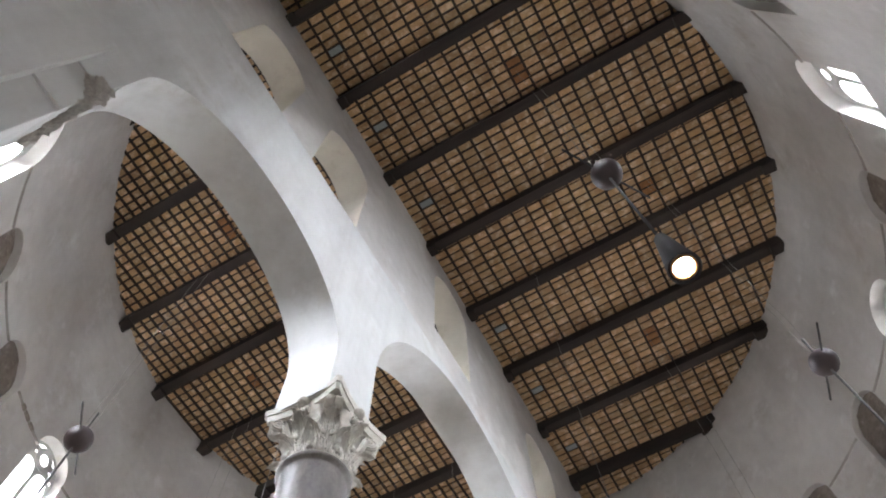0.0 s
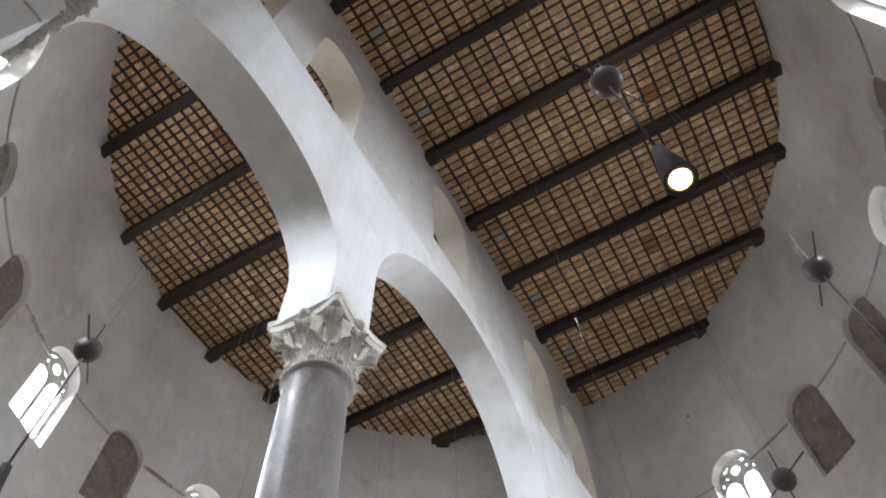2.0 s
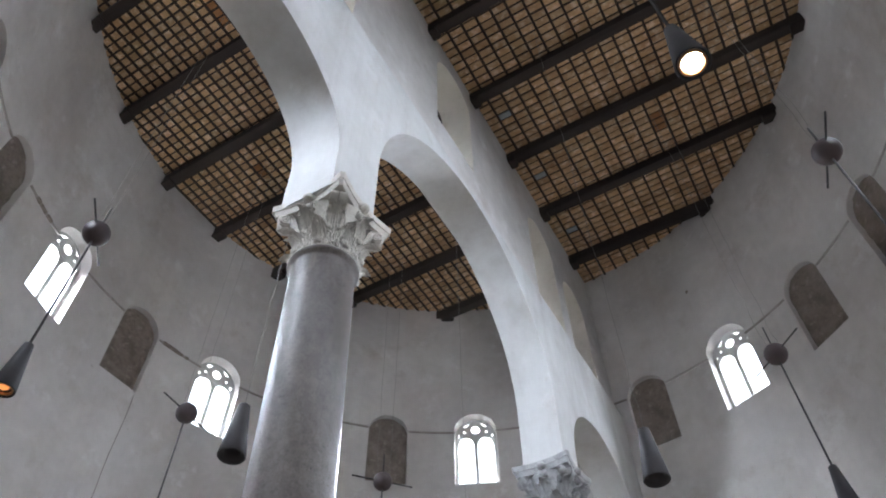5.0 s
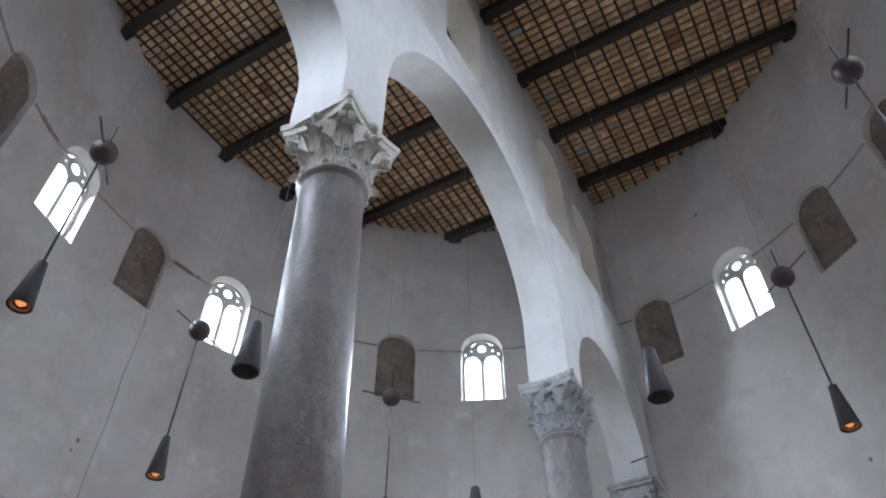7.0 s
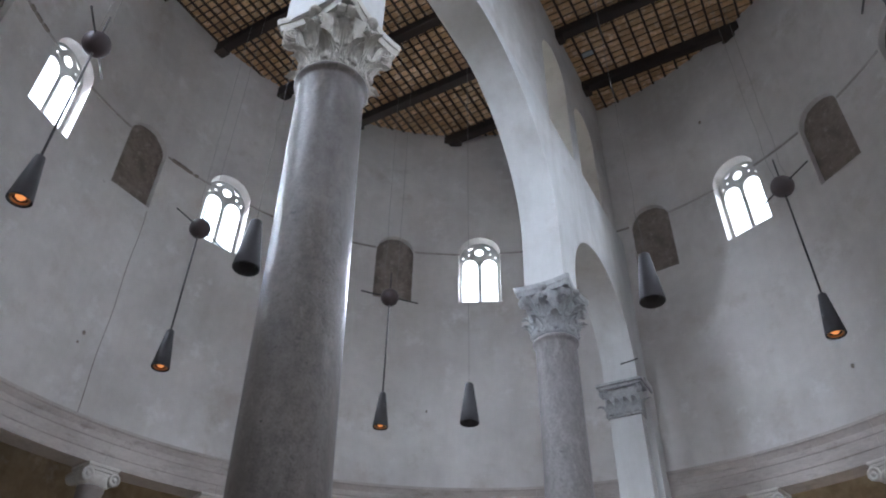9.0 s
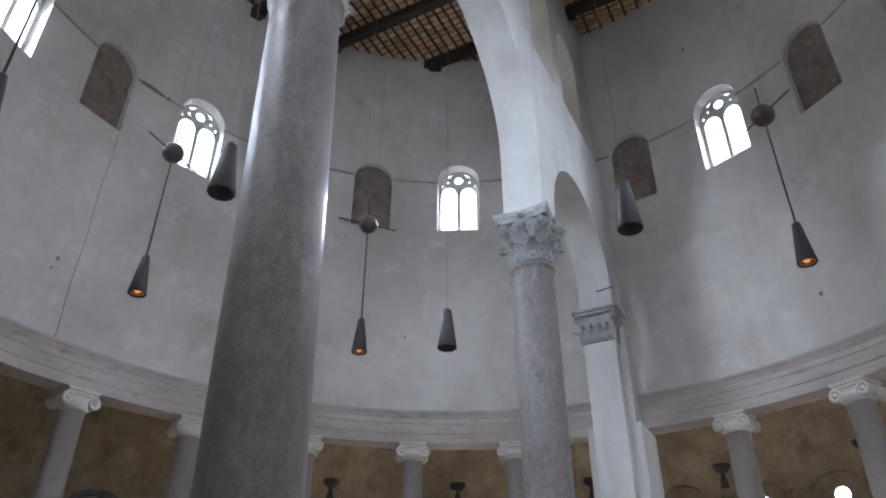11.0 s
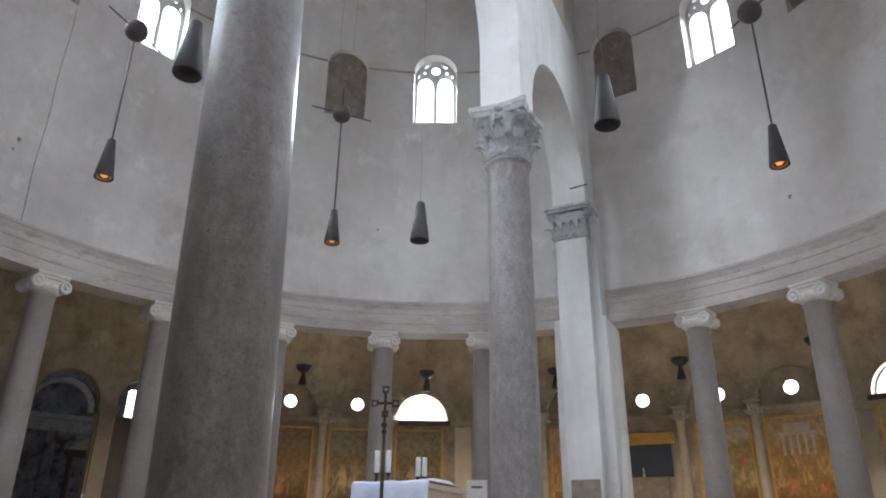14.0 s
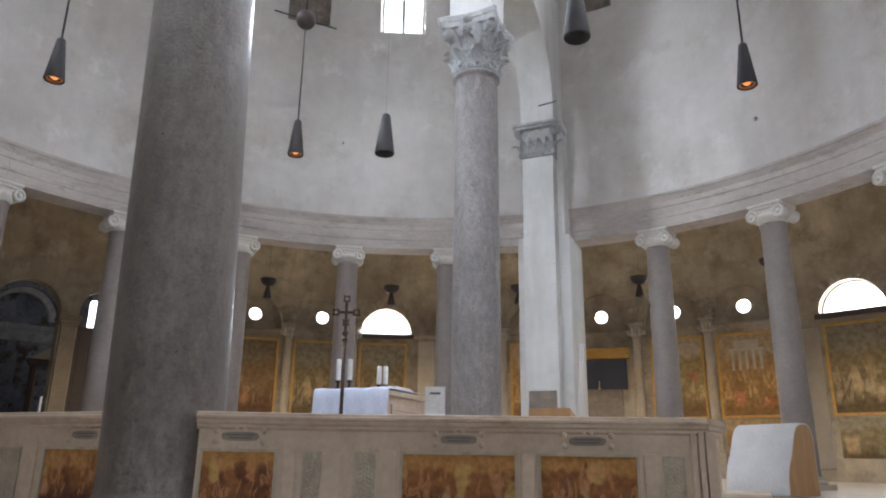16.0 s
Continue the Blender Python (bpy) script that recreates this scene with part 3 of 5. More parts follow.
def pier(name, y0, y1, s, top):
    bm = bmesh.new()
    box(bm, WX - 0.48, WX + 0.44, min(y0, y1), max(y0, y1), 0, top, 0.02)
    if top < 9:
        box(bm, WX - 0.497, WX + 0.497, min(y0, y1), max(y0, y1) - 0.004, top + 1.0, Z0)
    if s < 0:
        box(bm, WX - 0.483, WX + 0.473, y1, y0 - 0.91, top + 0.001, top + 0.999)
    thing(name, bm, M_WHITE, "tall white limewashed rectangular pier", "pier", kind="structure")
    bm = bmesh.new()
    lo, hi = sorted((y0 + s * 0.45, y1 + s * 0.9))
    box(bm, WX - 0.78, WX + 0.74, lo, hi, 0, ARC_BOT, 0.02)
    box(bm, WX - 0.50, WX + 0.62, lo, hi - 0.3 if s > 0 else hi, ARC_BOT + 0.004, 10.4)
    thing(name + "_backing", bm, M_WHITE, "whitewashed backing of the pier at the ring", "pier", kind="structure")


pier("pier_far", 10.02, 11.3, 1, 9.12)
pier("pier_near", -9.64, -11.3, -1, 8.48)

# ---- timber ceiling with tiles ----
verts, faces, mats = [], [], []


def add_box(x0, x1, y0, y1, z0, z1, mat):
    b = len(verts)
    verts.extend([(x0, y0, z0), (x1, y0, z0), (x1, y1, z0), (x0, y1, z0), (x0, y0, z1), (x1, y0, z1), (x1, y1, z1), (x0, y1, z1)])
    for f in ((3, 2, 1, 0), (4, 5, 6, 7), (0, 1, 5, 4), (1, 2, 6, 5), (2, 3, 7, 6), (3, 0, 4, 7)):
        faces.append(tuple(b + i for i in f))
        mats.append(mat)


# glass tiles along the cross wall and reddish timber hatches
ODD_TILES = [(1.02, y, 3) for y in (-8.24, -5.57, -2.76, 2.56, 5.51, 8.39)] + [(5.55, -5.15, 2), (7.53, 0.2, 2), (5.42, 5.46, 2), (-5.47, -5.21, 2), (-7.93, 0.04, 2)]
rng = random.Random(5)
RC = R + 0.25
for side, step_x, step_y in ((1, 0.505, 0.265), (-1, 0.37, 0.27)):
    for i in range(40):
        x = WX + side * (i + 0.5) * step_x
        if abs(x) < RC:
            L = math.sqrt(RC * RC - x * x)
            add_box(x - 0.042, x + 0.042, -L, L, CEIL_Z - 0.045, CEIL_Z - 0.001, 1)
        xm = WX + side * (i + 1) * step_x
        if abs(xm) > RC + 0.2:
            break
        for j in range(-44, 44):
            y = (j + 0.5) * step_y
            if xm * xm + y * y > (RC + 0.1) ** 2:
                continue
            g = rng.uniform(0.031, 0.040)
            dz = rng.uniform(0, 0.014)
            o = rng.uniform(-0.012, 0.012)
            kind = 0
            for px, py, tile_kind in ODD_TILES:
                if abs(px - xm) < step_x / 2 and abs(py - y) < (0.62 if tile_kind == 2 else 0.5) * step_y * (2 if tile_kind == 2 else 1):
                    kind = tile_kind
            add_box(xm - step_x / 2, xm + step_x / 2, y - step_y / 2 + g + o, y + step_y / 2 - g + o, CEIL_Z + dz, CEIL_Z + 0.04 + dz, kind)
add_box(-RC, RC, -RC, RC, CEIL_Z + 0.058, CEIL_Z + 0.2, 1)
me = bpy.data.meshes.new("ceiling")
me.from_pydata(verts, [], faces)
me.polygons.foreach_set("material_index", mats)
for m in (M_TILE, M_JOIST, M_HATCH, M_GLASSTILE):
    me.materials.append(m)
tagged(new("ceiling", me), "terracotta tiles on dark joists under the roof", "ceiling", kind="structure")

for i in range(-3, 5):
    y = -1.44 + 2.76 * i
    L = math.sqrt(max(R * R - y * y, 0))
    for s in (-1, 1):
        bm = bmesh.new()
        x0, x1 = (WX + 0.15, L + 0.25) if s > 0 else (-L - 0.25, WX - 0.15)
        box(bm, x0, x1, -0.17, 0.17, BEAM_Z + 0.06, CEIL_Z - 0.05, 0.015)
        ob = thing("roof_beam", bm, M_BEAM, "dark brown timber roof beam across the ceiling", "beam", Matrix.Translation((0, y, 0)), "roof beams")
        for e, c in ((x1 - 0.25, 1), (x0 + 0.25, -1)):
            bm = bmesh.new()
            n = 0.42 if abs(e) > 3 else 0.22
            box(bm, min(e - c * n, e + 0.05 * c), max(e - c * n, e + 0.05 * c), -0.19, 0.19, BEAM_Z - 0.10, BEAM_Z + 0.06, 0.03)
            part("bracket", bm, M_BEAM, ob)


# ---- Corinthian columns ----
def leaf_mesh(name, h, w, flare, curl, mat):
    """A lobed acanthus leaf that stands at the origin, faces +x and curls outwards at its tip."""
    bm = bmesh.new()
    nu, nv = 26, 10
    grids = []
    for back in (0, 1):
        g = []
        for j in range(nv + 1):
            v = j / nv
            row = []
            for i in range(nu + 1):
                u = 2 * i / nu - 1
                wid = w * (0.75 + 0.35 * math.sin(math.pi * min(v * 1.1, 1))) * (1 if v < 0.75 else max(0.22, 1 - (v - 0.75) * 3.0))
                lobe = 1 - 0.22 * abs(math.sin(v * 3.5 * math.pi)) * (abs(u) > 0.7)
                if v < 0.78:
                    x, z = flare * v ** 2, h * v
                else:
                    q = (v - 0.78) / 0.22 * 2.5
                    x, z = flare * 0.61 + curl * math.sin(q * 0.62) * 1.0 + curl * 0.35 * q * 0.3, h * (0.78 + 0.2 * math.sin(min(q, 2.5)) * 0.9)
                rib = 0.020 * math.cos(u * math.pi * 8.0) * (1 - v * 0.3) + 0.014 * math.sin(v * 11.0)
                x += rib - 0.055 * u * u - (0.04 if back else 0)
                row.append(bm.verts.new((x, u * wid * lobe * 0.5, z)))
            g.append(row)
        grids.append(g)
    for g in grids:
        for j in range(nv):
            for i in range(nu):
                bm.faces.new((g[j][i], g[j][i + 1], g[j + 1][i + 1], g[j + 1][i])).smooth = True
    a, b = grids
    for j in range(nv):
        for i in (0, nu):
            bm.faces.new((a[j][i], a[j + 1][i], b[j + 1][i], b[j][i]))
    for i in range(nu):
        for j in (0, nv):
            bm.faces.new((a[j][i], a[j][i + 1], b[j][i + 1], b[j][i]))
    return mesh_of(name, bm, mat)


def scroll_mesh(name, r, width, mat, turns=2.2):
    """A spiral scroll in the x-z plane, rolled as a ribbon of the given width along y."""
    bm = bmesh.new()
    pts = []
    for i in range(int(turns * 14) + 1):
        a = 2 * math.pi * i / 14
        q = r * (1 - 0.36 * a / (2 * math.pi))
        pts.append((q * math.cos(a + 1.5), q * math.sin(a + 1.5)))
    th = r * 0.2
    inner = [(x * (1 - th / max(0.02, math.hypot(x, z))), z * (1 - th / max(0.02, math.hypot(x, z)))) for x, z in pts]
    strip(bm, pts, inner, width)
    n = 14
    for s in (0.03, width - 0.03):
        bm.faces.new([bm.verts.new((r * 0.93 * math.cos(2 * math.pi * k / n), s, r * 0.93 * math.sin(2 * math.pi * k / n))) for k in range(n)])
    bmesh.ops.translate(bm, vec=(0, -width / 2, 0), verts=bm.verts)
    return mesh_of(name, bm, mat)


def abacus(bm, half, notch, z0, z1):
    """A slab with four hollow sides and cut corners."""
    out = []
    for q in range(4):
        c, s = math.cos(q * math.pi / 2), math.sin(q * math.pi / 2)
        for i in range(9):
            u = -1 + 2 * i / 8
            x, y = half - notch * (1 - u * u), u * half * 0.93
            out.append((x * c - y * s, x * s + y * c))
    for (k0, a0), (k1, a1) in (((0.93, z0), (0.97, z0 + (z1 - z0) * 0.5)), ((1.0, z0 + (z1 - z0) * 0.5), (1.02, z1))):
        va = [bm.verts.new((x * k0, y * k0, a0)) for x, y in out]
        vb = [bm.verts.new((x * k1, y * k1, a1)) for x, y in out]
        n = len(out)
        for i in range(n):
            bm.faces.new((va[i], va[(i + 1) % n], vb[(i + 1) % n], vb[i]))
        bm.faces.new(va)
        bm.faces.new(vb)


LEAF_LOW = leaf_mesh("leaf", 0.50, 0.38, 0.08, 0.19, M_CAPITAL)
LEAF_HIGH = leaf_mesh("leaf", 0.86, 0.34, 0.15, 0.21, M_CAPITAL)
LEAF_STALK = leaf_mesh("stalk", 1.00, 0.15, 0.22, 0.08, M_CAPITAL)
LEAF_TIP = leaf_mesh("leaflet", 0.34, 0.17, 0.07, 0.11, M_CAPITAL)
SCROLL = scroll_mesh("volute", 0.145, 0.12, M_CAPITAL)
SCROLL_IN = scroll_mesh("inner_volute", 0.085, 0.08, M_CAPITAL)


def corinthian(y, mat, label, lean=None, dx=0.0, head=None, height=1.0):
    m = Matrix.Translation((WX + dx, y, -0.26))
    if lean:
        top = Matrix.Translation((0, 0, 9.06))
        m = m @ top @ lean @ top.inverted()
    m = Matrix.Diagonal((1, 1, height, 1)) @ m
    c = thing("corinthian_column", None, None, label, "column", m, "columns of the cross wall")
    bm = bmesh.new()
    prof = [(0.555, 0.46), (0.525, 0.50)]
    for i in range(13):
        v = i / 12
        prof.append((0.508 - 0.038 * v ** 1.4, 0.54 + 8.36 * v))
    prof += [(0.485, 8.93), (0.505, 8.96), (0.525, 8.99), (0.53, 9.02), (0.51, 9.06), (0.49, 9.08)]
    lathe(bm, prof, 56)
    part("shaft", bm, mat, c, label)
    bm = bmesh.new()
    box(bm, -0.72, 0.72, -0.72, 0.72, 0.22, 0.34, 0.02)
    lathe(bm, [(0.68, 0.34), (0.71, 0.37), (0.68, 0.40), (0.60, 0.41), (0.60, 0.43), (0.63, 0.44), (0.61, 0.46), (0.54, 0.47)], 40)
    part("base", bm, M_MARBLE, c)
    bm = bmesh.new()
    lathe(bm, [(0.46, 9.07), (0.455, 9.35), (0.47, 9.7), (0.53, 10.0), (0.60, 10.17), (0.58, 10.2)], 32)
    cap = part("capital", bm, M_CAPITAL, c, "carved white marble Corinthian capital", head)
    bm = bmesh.new()
    abacus(bm, 0.69, 0.09, 10.15, 10.40)
    part("abacus", bm, M_CAPITAL, cap)
    for i in range(8):
        a = 2 * math.pi * (i + 0.5) / 8
        part("leaf", LEAF_LOW, None, cap, m=Matrix.Rotation(a, 4, "Z") @ Matrix.Translation((0.50, 0, 9.08)))
        a = 2 * math.pi * i / 8
        part("leaf", LEAF_HIGH, None, cap, m=Matrix.Rotation(a, 4, "Z") @ Matrix.Translation((0.475, 0, 9.10)))
        for s in (-1, 1):
            part("leaflet", LEAF_TIP, None, cap, m=Matrix.Rotation(a + s * 0.17, 4, "Z") @ Matrix.Translation((0.535, 0, 9.50)))
        part("leaflet", LEAF_TIP, None, cap, m=Matrix.Rotation(a + math.pi / 8, 4, "Z") @ Matrix.Translation((0.55, 0, 9.16)))
    for i in range(4):
        a = math.pi / 4 + i * math.pi / 2
        for s in (-0.07, 0.07):
            part("volute", SCROLL, None, cap, m=Matrix.Rotation(a, 4, "Z") @ Matrix.Translation((0.71, s, 10.04)))
            part("stalk", LEAF_STALK, None, cap, m=Matrix.Rotation(a + s * 2.6, 4, "Z") @ Matrix.Translation((0.49, 0, 9.12)))
            part("inner_volute", SCROLL_IN, None, cap, m=Matrix.Rotation(a + math.pi / 4 + s * 1.6, 4, "Z") @ Matrix.Translation((0.57, 0, 10.06)))
        bm = bmesh.new()
        lathe(bm, [(0.0, 0.13), (0.07, 0.10), (0.115, 0.0), (0.09, -0.06), (0.0, -0.08)], 9)
        part("rosette", bm, M_CAPITAL, cap, m=Matrix.Rotation(a + math.pi / 4, 4, "Z") @ Matrix.Translation((0.58, 0, 10.27)) @ pose(0, 0, 0, 0, 90, 0))
    return c


corinthian(COL_A + 0.05, M_GRANITE, "tall polished grey granite column with carved capital", Matrix.Rotation(radians(-0.98), 4, "Y") @ Matrix.Rotation(radians(0.98), 4, "X"), 0.05, Matrix.Translation((0.005, 0.04, -0.03)), 0.980)
def grey_head(root):
    """Gives every carved piece under a thing the greyer marble."""
    for ob in root.children_recursive:
        if ob.type == "MESH" and ob.material_slots and ob.material_slots[0].material == M_CAPITAL:
            ob.material_slots[0].link = "OBJECT"
            ob.material_slots[0].material = M_GREYCAP


grey_head(corinthian(COL_B, M_GRANITE2, "tall dull grey granite column with carved capital"))


def pier_capital(y, s, z):
    """A flat pilaster capital round the three free sides of a pier."""
    c = thing("pier_capital", None, None, "carved grey marble capital on the white pier", "capital", Matrix.Translation((WX - 0.02, y, z)), "capitals of the piers")
    bm = bmesh.new()
    box(bm, -0.50, 0.50, -0.05, 0.9, 0.0, 0.07, 0.02)
    box(bm, -0.50, 0.50, -0.06, 0.9, 0.07, 0.85)
    part("bell", bm, M_CAPITAL, c)
    bm = bmesh.new()
    for k, (e, z0, z1) in enumerate(((0.13, 0.85, 0.93), (0.19, 0.93, 1.02))):
        box(bm, -0.5 - e, 0.5 + e, -0.05 - e, 0.9, z0 + 0.001 * k, z1, 0.015)
    part("abacus", bm, M_CAPITAL, c)
    for x in (-0.36, -0.12, 0.12, 0.36):
        part("leaf", LEAF_LOW, None, c, m=pose(x, -0.09, 0.06, 0, 0, -90) @ Matrix.Diagonal((1, 0.62, 0.82, 1)))
        for sx in ((-1, 1) if x < -0.3 else ()):
            part("leaf", LEAF_LOW, None, c, m=pose(sx * 0.53, 0.07, 0.06, 0, 0, 0 if sx > 0 else 180) @ Matrix.Diagonal((1, 0.62, 0.82, 1)))
    for sx in (-1, 1):
        part("volute", SCROLL, None, c, m=pose(sx * 0.52, -0.10, 0.72, 0, 0, -45 if sx > 0 else -135))
    return c


grey_head(pier_capital(10.0, 1, 9.10))

# remains of the capital on the near pier, mostly limewashed over
M_ERODED = surface("eroded_marble", (0.52, 0.48, 0.43), (0.74, 0.70, 0.64), (0.34, 0.29, 0.24), big=3.0, fine=18, rough=0.9, relief=0.8, dist=0.04)
nc = thing("pier_capital", None, None, "broken leafy marble capital half buried in limewash", "capital", Matrix.Translation((WX, -9.64, 8.48)), "capitals of the piers")
rng = random.Random(11)


def lump(name, at, size, turn, seed, label=""):
    bm = bmesh.new()
    bmesh.ops.create_icosphere(bm, subdivisions=4, radius=1.0)
    for v in bm.verts:
        n = noise.noise(v.co * 1.7 + Vector((seed, 0, 0))) * 0.45 + noise.noise(v.co * 4.0 + Vector((0, seed, 0))) * 0.30 + noise.noise(v.co * 11.0 + Vector((0, 0, seed))) * 0.14
        v.co *= 1 + n
    part(name, bm, M_ERODED, nc, label, Matrix.Translation(at) @ Matrix.Rotation(turn, 4, "X") @ Matrix.Diagonal((*size, 1)))


bm = bmesh.new()
box(bm, -0.485, 0.475, -0.9, 0.0, 0.001, 0.999)
part("limewashed_core", bm, M_WHITE, nc)
lump("corner_slab", (0.53, -0.06, 0.90), (0.13, 0.17, 0.11), 0.3, 1.0, "broken corner of the abacus")
lump("leaf_stump", (0.48, -0.02, 0.76), (0.10, 0.12, 0.13), 0.0, 2.0)
for i in range(5):
    lump("leaf_stump", (0.40 - 0.19 * i, 0.02, 0.52 + rng.uniform(-0.05, 0.12)), (rng.uniform(0.07, 0.12), 0.09, rng.uniform(0.09, 0.2)), 0.0, 3.0 + i)



# ---- Ionic columns of the ring ----
def ionic():
    c = thing("ionic_column", None, None, "grey stone column with a white Ionic capital", "column", facing(R + 0.35, BAY0 + BAY), "columns of the ring")
    bm = bmesh.new()
    prof = [(0.375, 0.28), (0.36, 0.32)] + [(0.352 - 0.052 * (i / 8) ** 1.4, 0.34 + 5.86 * i / 8) for i in range(9)] + [(0.32, 6.22), (0.33, 6.27), (0.31, 6.30)]
    lathe(bm, prof, 32)
    part("shaft", bm, M_STONECOL, c)
    bm = bmesh.new()
    box(bm, -0.48, 0.48, -0.48, 0.48, 0, 0.12, 0.01)
    lathe(bm, [(0.46, 0.12), (0.48, 0.16), (0.45, 0.20), (0.39, 0.215), (0.40, 0.25), (0.42, 0.265), (0.38, 0.29)], 28)
    part("base", bm, M_MARBLE, c)
    bm = bmesh.new()
    lathe(bm, [(0.30, 6.29), (0.34, 6.33), (0.40, 6.42), (0.40, 6.52)], 28)
    cap = part("capital", bm, M_IONIC, c, "chipped white marble Ionic capital")
    bm = bmesh.new()
    box(bm, -0.39, 0.39, -0.40, 0.40, 6.62, 6.70, 0.015)
    box(bm, -0.41, 0.41, -0.43, 0.43, 6.70, 6.785, 0.02)
    part("abacus", bm, M_IONIC, cap)
    bm = bmesh.new()
    box(bm, -0.37, 0.37, -0.36, 0.36, 6.51, 6.625, 0.02)
    part("echinus_band", bm, M_IONIC, cap)
    for s in (-1, 1):
        bm = bmesh.new()
        prof = [(0.0, -0.40), (0.05, -0.40), (0.05, -0.385), (0.10, -0.385), (0.10, -0.40), (0.165, -0.40), (0.17, -0.36), (0.135, -0.18), (0.12, -0.05), (0.145, -0.04), (0.145, 0.04), (0.12, 0.05), (0.135, 0.18), (0.17, 0.36), (0.165, 0.40), (0.10, 0.40), (0.10, 0.385), (0.05, 0.385), (0.05, 0.40), (0.0, 0.40)]
        lathe(bm, prof, 20)
        part("volute", bm, M_IONIC, cap, m=pose(s * 0.345, 0, 6.50, 90, 0, 0) @ Matrix.Diagonal((0.92, 0.98, 1, 1)))
    return c


proto = ionic()
for k in range(-10, 11):
    if k in (0, 1):
        continue
    copy_thing(proto, facing(R + 0.35, BAY0 + BAY * k + OFF.get(k, 0.0)))


# ---- pendant lamps ----
def cone_shade(bm, h, r0, r1):
    lathe(bm, [(r0 - 0.02, 0.05), (r0, 0.0), (r0 + 0.012, 0.02), (r1, h - 0.02), (r1 - 0.02, h), (0.012, h)], 28, closed=False)
    lathe(bm, [(r0 - 0.02, 0.05), (r0 * 0.62, 0.07), (r0 * 0.60, 0.16), (0.0, 0.17)], 28, closed=False)


def pendant(r, a, lit, turn):
    """A cone on a thin rod under a ball with a cross bar and a short upper rod, hung on two cables."""
    p = thing("pendant_lamp", None, None, "dark metal cone lamp on a rod under a ball", "lamp", facing(r, a), "pendant lamps in the ring")
    bm = bmesh.new()
    cone_shade(bm, 0.92, 0.18, 0.08)
    part("shade", bm, M_SHADE, p, m=Matrix.Translation((0, 0, 7.52)))
    bm = bmesh.new()
    k = 1.5 if lit else 1.0
    lathe(bm, [(0.0, 0.02), (0.05 * k, 0.03), (0.078 * k, 0.06), (0.08 * k, 0.11), (0.0, 0.13)], 20)
    part("bulb", bm, M_BULB_LIT if lit else M_BULB, p, "glowing warm bulb", m=Matrix.Translation((0, 0, 7.53)))
    bm = bmesh.new()
    lathe(bm, [(0.122, 0.03), (0.135, 0.02), (0.15, 0.03), (0.15, 0.06), (0.122, 0.06), (0.122, 0.03)], 24, closed=False)
    part("bulb_ring", bm, M_BRASS, p, "dull brass ring", m=Matrix.Translation((0, 0, 7.515)))
    bm = bmesh.new()
    tube(bm, [(0, 0, 8.42), (0, 0, 11.05)], 0.022)
    part("rod", bm, M_IRON, p)
    bm = bmesh.new()
    bmesh.ops.create_uvsphere(bm, u_segments=28, v_segments=18, radius=0.25, matrix=Matrix.Translation((0, 0, 11.27)))
    for f in bm.faces:
        f.smooth = True
    part("ball", bm, M_BALL, p)
    d = Vector((math.cos(radians(turn)), math.sin(radians(turn)), 0))
    bm = bmesh.new()
    tube(bm, [d * -0.82 + Vector((0, 0, 11.28)), d * 0.82 + Vector((0, 0, 11.28))], 0.019)
    part("crossbar", bm, M_IRON, p)
    bm = bmesh.new()
    tube(bm, [(0, 0, 11.4), (0, 0, 12.08)], 0.019)
    part("upper_rod", bm, M_IRON, p)
    for s in (-1, 1):
        bm = bmesh.new()
        pts = []
        for i in range(26):
            z = 11.45 + (CEIL_Z - 11.45) * (i / 25) ** 1.6
            wav = 0.03 * math.sin(i * 1.15 + s) * max(0.0, 1 - i / 14)
            pts.append((s * (0.17 + 0.05 * i / 25) + wav, wav * 0.6, z))
        tube(bm, pts, 0.0045, 6)
        part("cable", bm, M_CABLE, p)


for r, a, lit, turn in ((7.09, 136.6, False, -2), (7.13, 92.4, False, 3), (6.45, 46.9, False, 4), (7.13, -48.6, False, 4), (7.37, -90.4, False, 10), (7.4, -132.4, True, 10)):
    pendant(r, a, lit, turn)


def hanging_cone(x, y, z, sway):
    p = thing("hanging_cone_lamp", None, None, "unlit dark grey cone lamp on a wavy pale cable", "lamp", Matrix.Translation((x, y, 0)), "cone lamps on cables")
    bm = bmesh.new()
    cone_shade(bm, 0.85, 0.18, 0.085)
    part("shade", bm, M_SHADE, p, m=Matrix.Translation((0, 0, z)))
    bm = bmesh.new()
    rnd = random.Random(sway)
    pts = [(0, 0, z + 0.84)]
    for i in range(1, 40):
        q = i / 39
        w = (0.035 * (1 - q) + 0.012) * (0.25 if sway == 3 else 0.4)
        pts.append((rnd.uniform(-w, w), rnd.uniform(-w, w), z + 0.84 + (CEIL_Z - z - 0.84) * q))
    tube(bm, pts, 0.0048, 6)
    part("cable", bm, M_CABLE, p)


hanging_cone(-1.62, -3.45, 6.24, 1)
hanging_cone(3.03, -0.05, 6.24, 2)
hanging_cone(-1.31, 2.55, 6.24, 3)

# ---- ambulatory: outer wall, roof ----
bays = [(49.5, "o"), (42.1, "o"), (34.35, "o"), (26.75, "l"), (16.4, "o"), (8.9, "o"), (1.2, "o"), (-6.8, "o"), (-14.1, "o"), (-24.4, "l"), (-35.5, "o"), (-43.1, "o")]
ring2 = lambda u, d, z: polar(ROUT + d, -math.degrees(u / ROUT), z)
UO = lambda a: -ROUT * radians(a)
edges = [53.3] + [(p[0] + q[0]) / 2 for p, q in zip(bays, bays[1:])] + [-47.0]
WALL_H = 10.6
SPRING = {1.2: 6.12, -14.1: 5.94, -6.8: 5.94}      # some arches are stilted
bm = bmesh.new()
